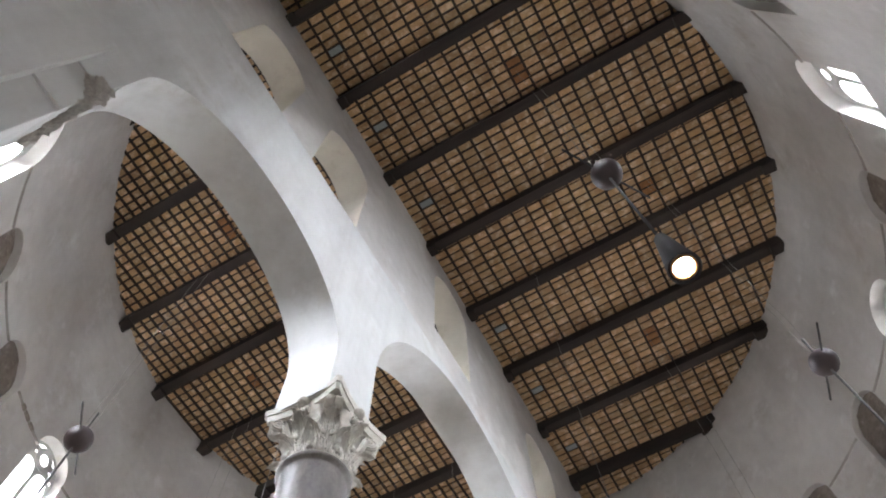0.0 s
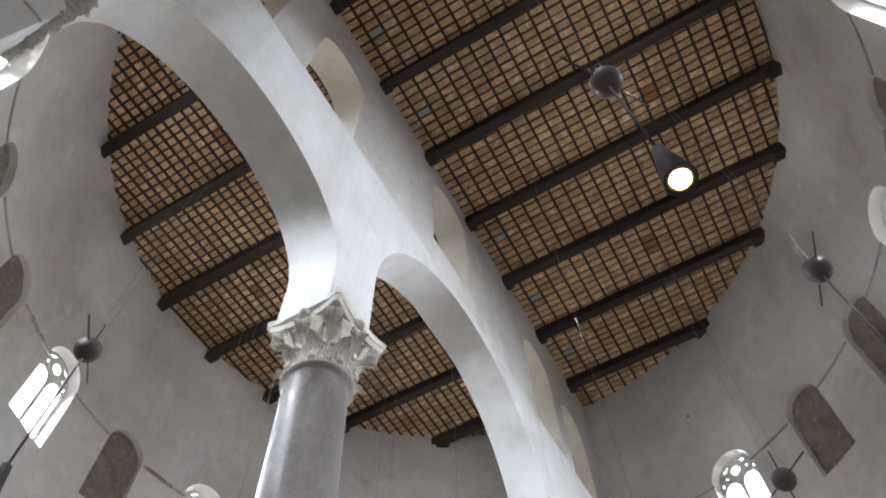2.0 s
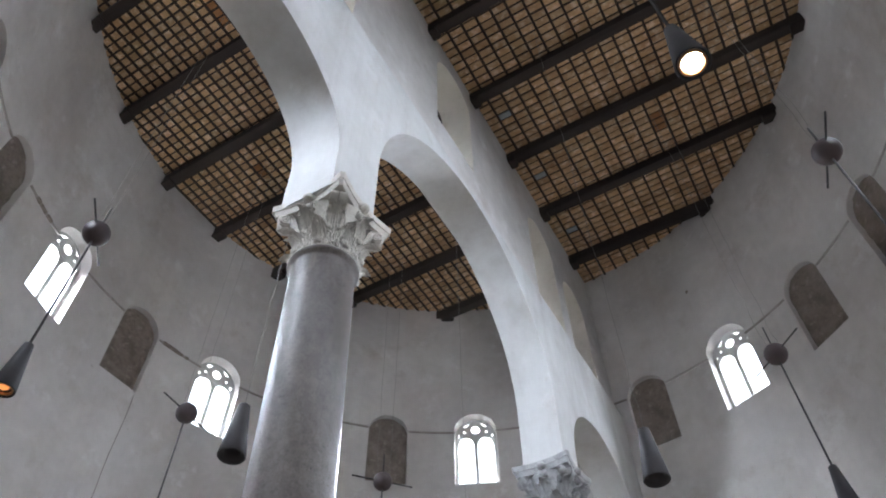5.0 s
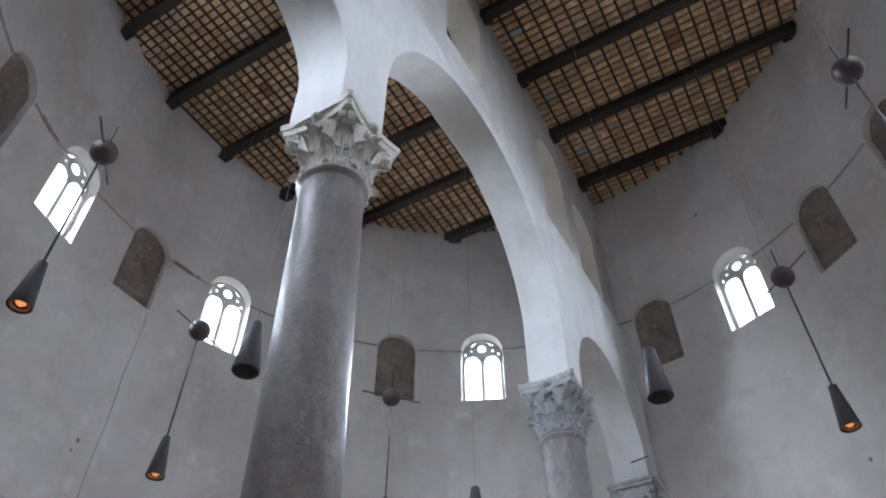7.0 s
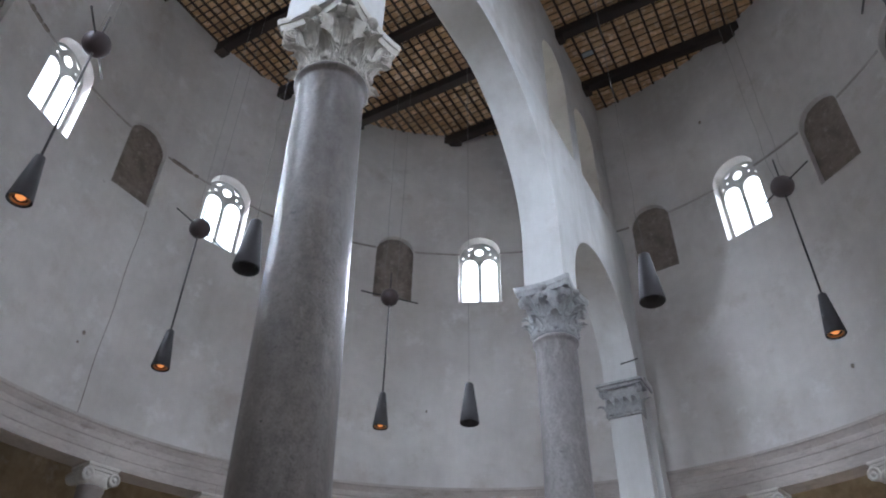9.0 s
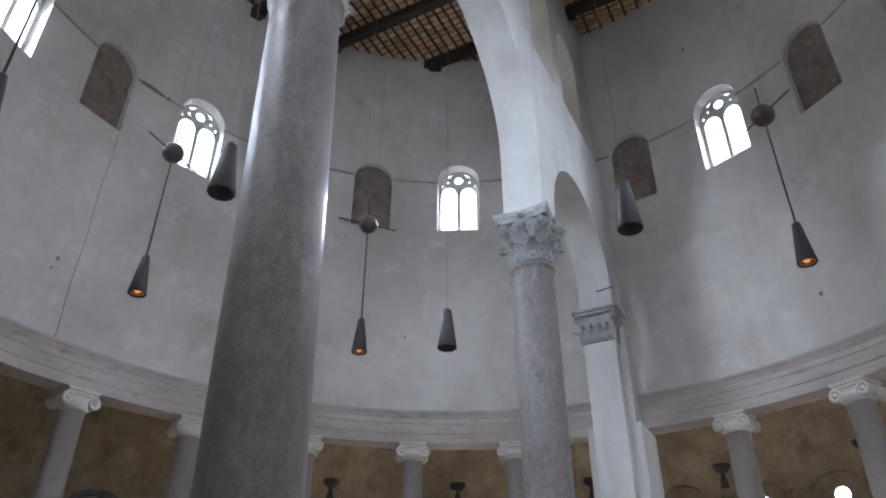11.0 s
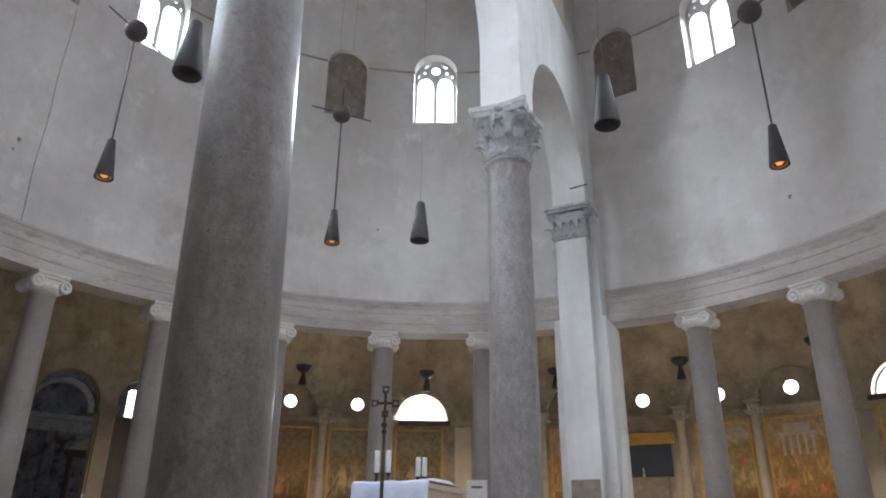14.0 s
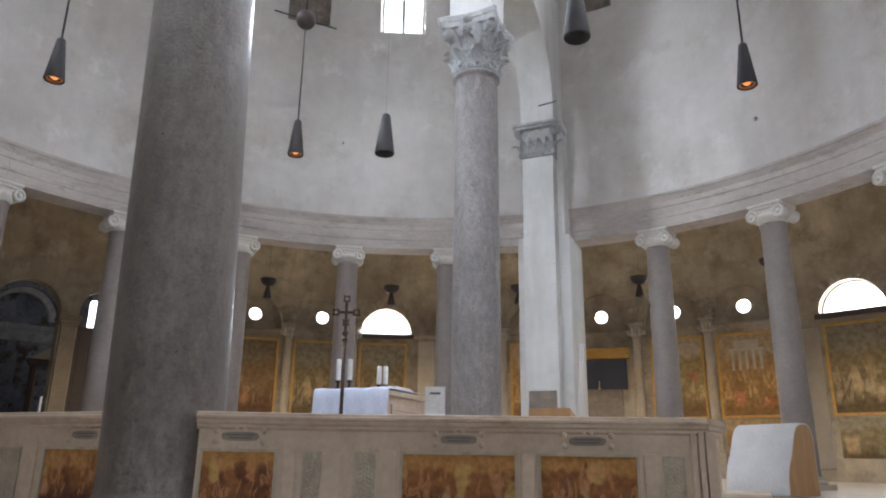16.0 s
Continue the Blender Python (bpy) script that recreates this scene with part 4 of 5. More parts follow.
for (a, kind), e0, e1 in zip(bays, edges, edges[1:]):
    uc = UO(a)
    hole = (uc, 1.12, 5.66, SPRING.get(a, 5.86), 1.0) if kind == "o" else (uc, 1.08, 5.62, 5.66, 1.0)
    wall(bm, ring2, UO(e0), UO(e1), 0, WALL_H, [hole], 0, 0.6, 0.3, n=20)
wall(bm, ring2, UO(71.0), UO(53.3), 0, WALL_H, [(UO(65.2), 1.08, 0, 5.52), (UO(58.0), 0.87, 0, 5.65)], 0, 0.6, 0.3, n=20)
wall(bm, ring2, UO(180.0), UO(71.0), 0, WALL_H, [], 0, 0.6, 0.4)
# unseen openings added behind the camera, to let in extra light
UNSEEN_LUNETTES = (-70.0, -95.0, -120.0, -145.0, -170.0)
wall(bm, ring2, UO(-47.0), UO(-180.0), 0, WALL_H, [(UO(a), 1.3, 5.0, 5.3) for a in UNSEEN_LUNETTES], 0, 0.6, 0.4)
thing("wall_outer", bm, M_OCHRE, "stained ochre plaster outer wall of the ambulatory", "wall", kind="structure")
bm = bmesh.new()
lathe(bm, [(R + 0.6, WALL_H), (ROUT + 0.7, WALL_H), (ROUT + 0.7, WALL_H + 0.2), (R + 0.6, WALL_H + 0.2), (R + 0.6, WALL_H)], 72, smooth=False, closed=False)
thing("ceiling_ambulatory", bm, M_JOIST, "dark timber ceiling over the ambulatory", "ceiling", kind="structure")


def fan(bm, r, hw, zb, zp, cz, depth, n=40):
    """A round-headed plate with a round hole, facing -y."""
    ci, out = [], []
    for i in range(n):
        a = 2 * math.pi * i / n
        dx, dz = math.cos(a), math.sin(a)
        ci.append((r * dx, cz + r * dz))
        best = 9.0
        b = dz * (cz - zp)
        disc = b * b - ((cz - zp) ** 2 - hw * hw)
        t = -b + math.sqrt(max(disc, 0))
        if cz + t * dz >= zp:
            best = t
        else:
            if abs(dx) > 1e-6:
                best = min(best, hw / abs(dx))
            if dz < -1e-6:
                best = min(best, (zb - cz) / dz)
        out.append((best * dx, cz + best * dz))
    strip(bm, out, ci, depth, True)


def oculus_bay(a, m):
    o = thing("oculus_window", None, None, "blind ochre arch with a small bright round window", "window", m, "round windows of the ambulatory", "structure")
    bm = bmesh.new()
    fan(bm, 0.275, 1.16, 5.60, SPRING.get(a, 5.86) + 0.02, 6.30, 0.2)
    part("tympanum", bm, M_OCHRE, o, m=Matrix.Translation((0, 0.30, 0)))
    bm = bmesh.new()
    c = lambda r: [(r * math.cos(2 * math.pi * i / 24), 6.30 + r * math.sin(2 * math.pi * i / 24)) for i in range(24)]
    strip(bm, c(0.33), c(0.265), 0.05, True)
    part("ring", bm, M_OCHRE, o, m=Matrix.Translation((0, 0.27, 0)))
    bm = bmesh.new()
    c = lambda r: [bm.verts.new((r * math.cos(2 * math.pi * i / 24), 0.44, 6.30 + r * math.sin(2 * math.pi * i / 24))) for i in range(24)]
    bm.faces.new(c(0.30))
    p = part("pane", bm, M_GLASS, o)
    p.visible_shadow = False
    return o


def lunette_bay(a, m):
    o = thing("lunette_window", None, None, "half-round window full of daylight over a painting", "window", m, "half-round windows of the ambulatory", "structure")
    bm = bmesh.new()
    strip(bm, arch((0, 1.08, 0, 5.66), 20), arch((0, 1.01, 0, 5.66), 20), 0.1)
    part("frame", bm, M_STONEFRAME, o, m=Matrix.Translation((0, 0.3, 0)))
    for ang in (36, 72, 108, 144):
        bm = bmesh.new()
        d = Vector((math.cos(radians(ang)), 0, math.sin(radians(ang))))
        tube(bm, [Vector((0, 0.33, 5.66)) + d * 0.3, Vector((0, 0.33, 5.66)) + d * 1.03], 0.012)
        part("glazing_bar", bm, M_STONEFRAME, o)
    bm = bmesh.new()
    strip(bm, arch((0, 0.31, 0, 5.66), 12), arch((0, 0.285, 0, 5.66), 12), 0.03)
    part("glazing_arc", bm, M_STONEFRAME, o, m=Matrix.Translation((0, 0.32, 0)))
    bm = bmesh.new()
    bm.faces.new([bm.verts.new((x, 0.36, z)) for x, z in arch((0, 1.04, 0, 5.66), 20)])
    p = part("pane", bm, M_GLASS, o)
    p.visible_shadow = False
    bm = bmesh.new()
    box(bm, -1.2, 1.2, -0.2, 0.3, 5.44, 5.61, 0.02)
    part("sill", bm, M_DARKWOOD, o, "dark moulded sill")
    bm = bmesh.new()
    for i in range(13):
        t = radians(8 + 164 * i / 12)
        c = Matrix.Translation((1.30 * math.cos(t), 0.02, 5.66 + 1.30 * math.sin(t))) @ Matrix.Rotation(-t, 4, 'Y') @ Matrix.Diagonal((1.5, 0.6, 1.0, 1))
        bmesh.ops.create_icosphere(bm, subdivisions=2, radius=0.13, matrix=c)
    part("leafy_moulding", bm, M_OCHRE, o)
    return o


for a, kind in bays:
    m = facing(ROUT, a)
    if kind == "o":
        oculus_bay(a, m)
        area("daylight", facing(ROUT + 0.75, a, 6.3) @ pose(0, 0, 0, 90, 0, 180), 0.7, 0.7, OCULUS_WATTS, DAY)
    else:
        lunette_bay(a, m)
        area("daylight", facing(ROUT + 0.80, a, 6.25) @ pose(0, 0, 0, 90, 0, 180), 2.3, 1.5, LUNETTE_WATTS, DAY)

# added lamps in the unseen openings; they brighten balustrade, columns and floor
for a in UNSEEN_LUNETTES:
    area("daylight", facing(ROUT + 0.70, a, 5.8) @ pose(0, 0, 0, 84, 0, 180), 2.6, 1.7, LUNETTE_WATTS * 0.6, DAY)

# string cornice under the arches
bm = bmesh.new()
lathe(bm, [(ROUT + 0.02, 5.43), (ROUT - 0.05, 5.44), (ROUT - 0.06, 5.51), (ROUT - 0.12, 5.55), (ROUT - 0.14, 5.63), (ROUT + 0.02, 5.65)], 90, a0=90 - 47, a1=90 + 53, smooth=False)
thing("cornice_outer", bm, M_OCHRE, "ochre moulded string cornice below the arches", "cornice", kind="structure")


def framed_painting(a, w, h, mat, label):
    p = thing("wall_painting", None, None, label, "painting", facing(ROUT, a), "paintings of the ambulatory")
    zt = 5.16
    z0 = zt - h
    bm = bmesh.new()
    box(bm, -w / 2, w / 2, -0.05, 0.03, z0, zt)
    part("canvas", bm, mat, p)
    for n, b in (("frame_top", (-w / 2 - 0.09, w / 2 + 0.09, zt, zt + 0.09)), ("frame_bottom", (-w / 2 - 0.09, w / 2 + 0.09, z0 - 0.09, z0)),
                 ("frame_side", (-w / 2 - 0.09, -w / 2, z0 + 0.001, zt - 0.001)), ("frame_side", (w / 2, w / 2 + 0.09, z0 + 0.001, zt - 0.001))):
        bm = bmesh.new()
        box(bm, b[0], b[1], -0.09, 0.04, b[2], b[3], 0.012)
        part(n, bm, M_GOLD, p)
    # painted dado under the picture
    bm = bmesh.new()
    box(bm, -w / 2, w / 2, -0.035, 0.03, 0.75, z0 - 0.14, 0.01)
    part("dado", bm, mat, p)
    return p


for i, (a, w, lab) in enumerate(((49.5, 1.7, "dark brown faded fresco in a gilt frame"), (41.6, 1.55, "dark brown faded fresco in a gilt frame"), (34.9, 1.7, "faded fresco of pale shapes before a landscape in gilt frame"),
                                 (27.0, 1.85, "grey-brown faded fresco under the half-round window"), (16.4, 1.9, "brown faded fresco in a gilt frame"), (8.9, 1.9, "brown faded fresco in a gilt frame"),
                                 (-7.0, 1.85, "bright faded fresco of red and white shapes, gilt frame"), (-14.1, 1.95, "fresco of a pale colonnade above red shapes, gilt frame"),
                                 (-24.6, 2.0, "grey-red faded fresco under the half-round window"), (-35.5, 1.9, "faded fresco in a gilt frame"), (-43.1, 1.9, "faded fresco in a gilt frame"))):
    framed_painting(a, w, 2.95, PAINTINGS[(0, 0, 1, 1, 0, 3, 2, 3, 1, 0, 2)[i]], lab)

# pale colonnade painted on one picture is a relief-thin panel
pc = thing("painted_colonnade", None, None, "pale painted colonnade on the faded fresco", "painting", facing(ROUT, -14.1))
for i in range(5):
    bm = bmesh.new()
    box(bm, -0.55 + i * 0.25, -0.45 + i * 0.25, -0.066, -0.04, 3.85, 4.55)
    part("painted_column", bm, M_COLONNETTE, pc)
for n, q in (("painted_beam", (-0.62, 0.62, 4.55, 4.66)), ("painted_attic", (-0.42, 0.45, 4.66, 4.95))):
    bm = bmesh.new()
    box(bm, q[0], q[1], -0.068, -0.04, q[2], q[3])
    part(n, bm, M_COLONNETTE, pc)

# side altar with a dark framed picture
sa = thing("side_altar", None, None, "dark gilt-topped altar picture with grey cloth front", "altar", facing(ROUT, 1.2))
bm = bmesh.new()
box(bm, -0.95, 0.95, -0.12, 0.03, 3.3, 4.5, 0.01)
part("picture", bm, plain("night_blue_picture", (0.035, 0.045, 0.07), 0.5), sa)
bm = bmesh.new()
box(bm, -1.1, 1.1, -0.2, 0.03, 4.5, 4.95, 0.03)
part("gilt_canopy", bm, M_GOLD, sa)
bm = bmesh.new()
box(bm, -0.8, 0.75, -0.16, 0.03, 0.9, 3.3, 0.01)
part("grey_front", bm, M_CARTOUCHE, sa)
for x in (-0.15, -0.75):
    bm = bmesh.new()
    lathe(bm, [(0.03, 0), (0.06, 0.02), (0.02, 0.1), (0.02, 0.3), (0.03, 0.32)], 12)
    part("candlestick", bm, M_PALE, sa, m=Matrix.Translation((x, -0.13, 3.3)))

# engaged colonnettes between the bays
proto_c = None
for (p, _), (q, _) in zip(bays, bays[1:]):
    a = (p + q) / 2
    if abs(p - q) > 9:
        bm = bmesh.new()
        box(bm, -0.34, 0.34, -0.06, 0.03, 0.4, 5.36 if p > 20 else 5.16, 0.015)
        thing("pale_wall_panel", bm, M_PALE, "plain cream-coloured upright wall panel", "panel", facing(ROUT, 21.85 if p > 20 else -20.2), "cream panels")
        continue
    if proto_c is None:
        c = thing("wall_colonnette", None, None, "slim ochre stone half-column between the paintings", "column", facing(ROUT - 0.08, a), "half-columns of the outer wall")
        bm = bmesh.new()
        lathe(bm, [(0.22, 0.9), (0.23, 0.98), (0.185, 1.04), (0.18, 3.0), (0.16, 5.26), (0.185, 5.30), (0.185, 5.34)], 20)
        part("shaft", bm, M_COLONNETTE, c)
        bm = bmesh.new()
        box(bm, -0.28, 0.28, -0.24, 0.1, 0, 0.9, 0.02)
        part("pedestal", bm, M_COLONNETTE, c)
        bm = bmesh.new()
        lathe(bm, [(0.17, 5.34), (0.19, 5.48), (0.24, 5.66), (0.29, 5.78), (0.27, 5.81)], 16)
        part("capital", bm, M_COLONNETTE, c)
        for sx in (-1, 1):
            bm = bmesh.new()
            lathe(bm, [(0.0, -0.16), (0.09, -0.16), (0.10, -0.10), (0.08, 0.0), (0.10, 0.10), (0.09, 0.14), (0.0, 0.14)], 14)
            part("volute", bm, M_COLONNETTE, c, m=pose(sx * 0.27, -0.08, 5.52, 90, 0, 0))
        for x in (-0.14, 0.0, 0.14):
            part("leaf", LEAF_TIP, None, c, m=pose(x, -0.17, 5.36, 0, 0, -90))
        bm = bmesh.new()
        box(bm, -0.31, 0.31, -0.28, 0.1, 5.81, 5.89, 0.02)
        part("abacus", bm, M_COLONNETTE, c)
        bm = bmesh.new()
        crest = random.Random(4)
        for q in range(34):
            h = crest.random()
            x = crest.uniform(-0.62, 0.62) * (0.35 + 0.65 * h)
            cm = Matrix.Translation((x, 0.0 + 0.05 * crest.random(), 6.0 + 1.15 * h)) @ Matrix.Rotation(crest.uniform(0, 3), 4, "Y") @ Matrix.Diagonal((1.7, 0.5, 0.7, 1))
            bmesh.ops.create_icosphere(bm, subdivisions=1, radius=crest.uniform(0.05, 0.11), matrix=cm)
        tagged(part("stucco_cresting", bm, M_OCHRE, c), "worn leafy stucco relief", kind="stuff")
        proto_c = c
    else:
        copy_thing(proto_c, facing(ROUT - 0.08, a))

# hanging bowl lamps of the ambulatory
proto_b = None
for a in (57.0, 42.2, 26.1, 9.2, -6.3, -21.5, -36.5):
    if proto_b:
        copy_thing(proto_b, facing(16.0, a))
        continue
    b = thing("bowl_lamp", None, None, "black metal bowl lamp over a short cone, on a cable", "lamp", facing(16.0, a), "bowl lamps of the ambulatory")
    bm = bmesh.new()
    lathe(bm, [(0.06, 6.44), (0.16, 6.47), (0.27, 6.58), (0.30, 6.70), (0.27, 6.69), (0.14, 6.52), (0.0, 6.50)], 24, closed=False)
    part("bowl", bm, M_IRON, b)
    bm = bmesh.new()
    lathe(bm, [(0.0, 6.02), (0.13, 6.0), (0.15, 6.02), (0.06, 6.44)], 20)
    part("shade", bm, M_IRON, b)
    bm = bmesh.new()
    tube(bm, [(0, 0, 6.5), (0, 0, WALL_H)], 0.004, 6)
    part("cable", bm, M_IRON, b)
    proto_b = b

for a in (57.0, 42.2, 26.1, 9.2, -6.3, -21.5, -36.5):
    l = new("bowl_light", bpy.data.lights.new("bowl_light", "POINT"))
    l.data.energy, l.data.color, l.data.shadow_soft_size = BOWL_WATTS, (1.0, 0.79, 0.54), 0.06
    l.location = polar(16.0, a, 6.66)
    # warm spot added under each shade to brighten the lower walls and paintings
    l = new("cone_fill_light", bpy.data.lights.new("cone_fill_light", "SPOT"))
    l.data.energy, l.data.color, l.data.shadow_soft_size, l.data.spot_size, l.data.spot_blend = DOWN_WATTS * 4, (1.0, 0.78, 0.52), 0.05, radians(160), 0.6
    l.location = polar(16.0, a, 5.97)

# ---- side chapel behind the two openings ----
bm = bmesh.new()
cw = lambda u, d, z: polar(ROUT + 0.6 + d, -math.degrees(u / ROUT), z)
wall(bm, cw, UO(70.5), UO(54.0), 0, 8.2, [(UO(57.2), 0.15, 5.45, 6.85)], 4.2, 4.6, 0.4)
for a in (70.5, 54.0):
    for d in (0.0,):
        bm.faces.new([bm.verts.new(cw(UO(a), dd, z)) for dd, z in ((0, 0), (4.6, 0), (4.6, 8.2), (0, 8.2))])
for i in range(8):
    a0, a1 = 70.5 - 16.5 * i / 8, 70.5 - 16.5 * (i + 1) / 8
    bm.faces.new([bm.verts.new(cw(UO(a), d, 8.2)) for a, d in ((a0, 0), (a1, 0), (a1, 4.6), (a0, 4.6))])
thing("wall_chapel", bm, M_CHAPEL, "dark grey-blue frescoed chapel walls and vault", "wall", kind="structure")
bars = thing("window_chapel", None, None, "narrow arched chapel window with dark glazing bars", "window", facing(ROUT + 4.95, 57.2), kind="structure")
for z in (5.7, 6.05, 6.4, 6.75):
    bm = bmesh.new()
    box(bm, -0.24, 0.24, 0, 0.02, z, z + 0.025)
    part("glazing_bar", bm, M_IRON, bars)
bm = bmesh.new()
box(bm, -0.012, 0.012, -0.01, 0.03, 5.4, 7.05)
part("mullion", bm, M_IRON, bars)
area("daylight", facing(ROUT + 5.06, 57.2, 6.2) @ pose(0, 0, 0, 90, 0, 180), 0.3, 1.7, 130.0, DAY)
al = thing("chapel_altar", None, None, "dark wooden aedicule altar with a pale gable", "altar", facing(ROUT + 3.75, 60.9))
for sx in (-1, 1):
    bm = bmesh.new()
    lathe(bm, [(0.13, 1.0), (0.11, 1.1), (0.095, 3.75), (0.14, 3.88)], 16, at=(sx * 0.5, -0.1, 0))
    part("column", bm, M_DARKWOOD, al)
bm = bmesh.new()
box(bm, -0.68, 0.68, -0.3, 0.2, 3.9, 4.02, 0.02)
box(bm, -0.74, 0.74, -0.36, 0.2, 4.02, 4.14, 0.02)
part("entablature", bm, M_DARKWOOD, al)
bm = bmesh.new()
v = [bm.verts.new(p) for y in (-0.3, 0.2) for p in ((-0.72, y, 4.14), (0.72, y, 4.14), (0.0, y, 4.62))]
for f in ((0, 1, 2), (5, 4, 3), (0, 3, 4, 1), (1, 4, 5, 2), (2, 5, 3, 0)):
    bm.faces.new([v[i] for i in f])
part("pediment", bm, M_COLONNETTE, al, "pale triangular gable")
bm = bmesh.new()
box(bm, -0.34, 0.34, -0.12, 0.05, 1.2, 3.7, 0.02)
part("picture", bm, M_CHAPEL, al, "dim grey-blue picture")
for q in ((-0.40, 0.40, 3.7, 3.76), (-0.40, -0.34, 1.2, 3.7), (0.34, 0.40, 1.2, 3.7)):
    bm = bmesh.new()
    box(bm, q[0], q[1], -0.15, 0.05, q[2], q[3], 0.008)
    part("picture_frame", bm, M_IMPOST, al)
bm = bmesh.new()
box(bm, -0.85, 0.85, -0.6, 0.2, 0, 1.0, 0.03)
part("mensa", bm, M_STONEFRAME, al)
# stone cornice and pilasters along the chapel's back wall
bm = bmesh.new()
for r0, z0, z1 in ((0.10, 4.95, 5.05), (0.16, 5.05, 5.2), (0.08, 5.2, 5.42), (0.22, 5.42, 5.62)):
    lathe(bm, [(ROUT + 4.82, z0), (ROUT + 4.8 - r0, z0), (ROUT + 4.8 - r0, z1), (ROUT + 4.82, z1)], 14, a0=90 + 59.4, a1=90 + 70.3, smooth=False)
thing("chapel_cornice", bm, M_GREYCAP, "pale grey moulded cornice inside the chapel", "cornice", kind="structure")
for a in (63.6, 66.3, 69.0):
    bm = bmesh.new()
    box(bm, -0.2, 0.2, -0.12, 0.1, 0, 4.94, 0.02)
    thing("chapel_pilaster", bm, M_CHAPEL, "dim grey-blue pilaster of the chapel wall", "pilaster", facing(ROUT + 4.78, a), "pilasters of the chapel", "structure")
# squat pier with a moulded impost between the two chapel openings
jp = thing("jamb_pier", None, None, "worn tan stone pier with a moulded impost", "pier", facing(ROUT, 61.3), kind="structure")
bm = bmesh.new()
box(bm, -0.26, 0.26, -0.14, 0.62, 0, 5.0, 0.02)
part("shaft", bm, M_IMPOST, jp)
for k, (e, z0, z1) in enumerate(((0.02, 5.0, 5.1), (0.07, 5.1, 5.22), (0.12, 5.22, 5.42))):
    bm = bmesh.new()
    box(bm, -0.26 - e, 0.26 + e, -0.14 - e, 0.62, z0 + 0.002 * k, z1, 0.02)
    part("impost", bm, M_IMPOST, jp)
bm = bmesh.new()
box(bm, -0.84, 0.84, 0.0, 0.07, 0, 5.1, 0.01)
dl = thing("chapel_door", bm, M_DARKWOOD, "dark brown wooden screen door in the chapel arch", "door", facing(ROUT + 0.25, 58.0))
for x0, x1 in ((-0.72, -0.08), (0.08, 0.72)):
    for z0, z1 in ((0.4, 2.4), (2.6, 4.9)):
        bm = bmesh.new()
        box(bm, x0, x1, -0.025, 0.01, z0, z1, 0.012)
        part("door_panel", bm, M_DARKWOOD, dl)

for d, r, mat in ((0.75, 1.12, M_CHAPEL), (1.5, 1.02, M_GREYCAP)):
    bm = bmesh.new()
    strip(bm, arch((0, r + 0.22, 0, 5.45), 16), arch((0, r, 0, 5.45), 16), 0.22)
    thing("chapel_arch", bm, mat, "dark frescoed inner arch of the chapel", "arch", facing(ROUT + 0.6 + d, 64.6), "inner arches of the chapel", "structure")

# ---- balustrade round the altar ----
TOP = 0.915


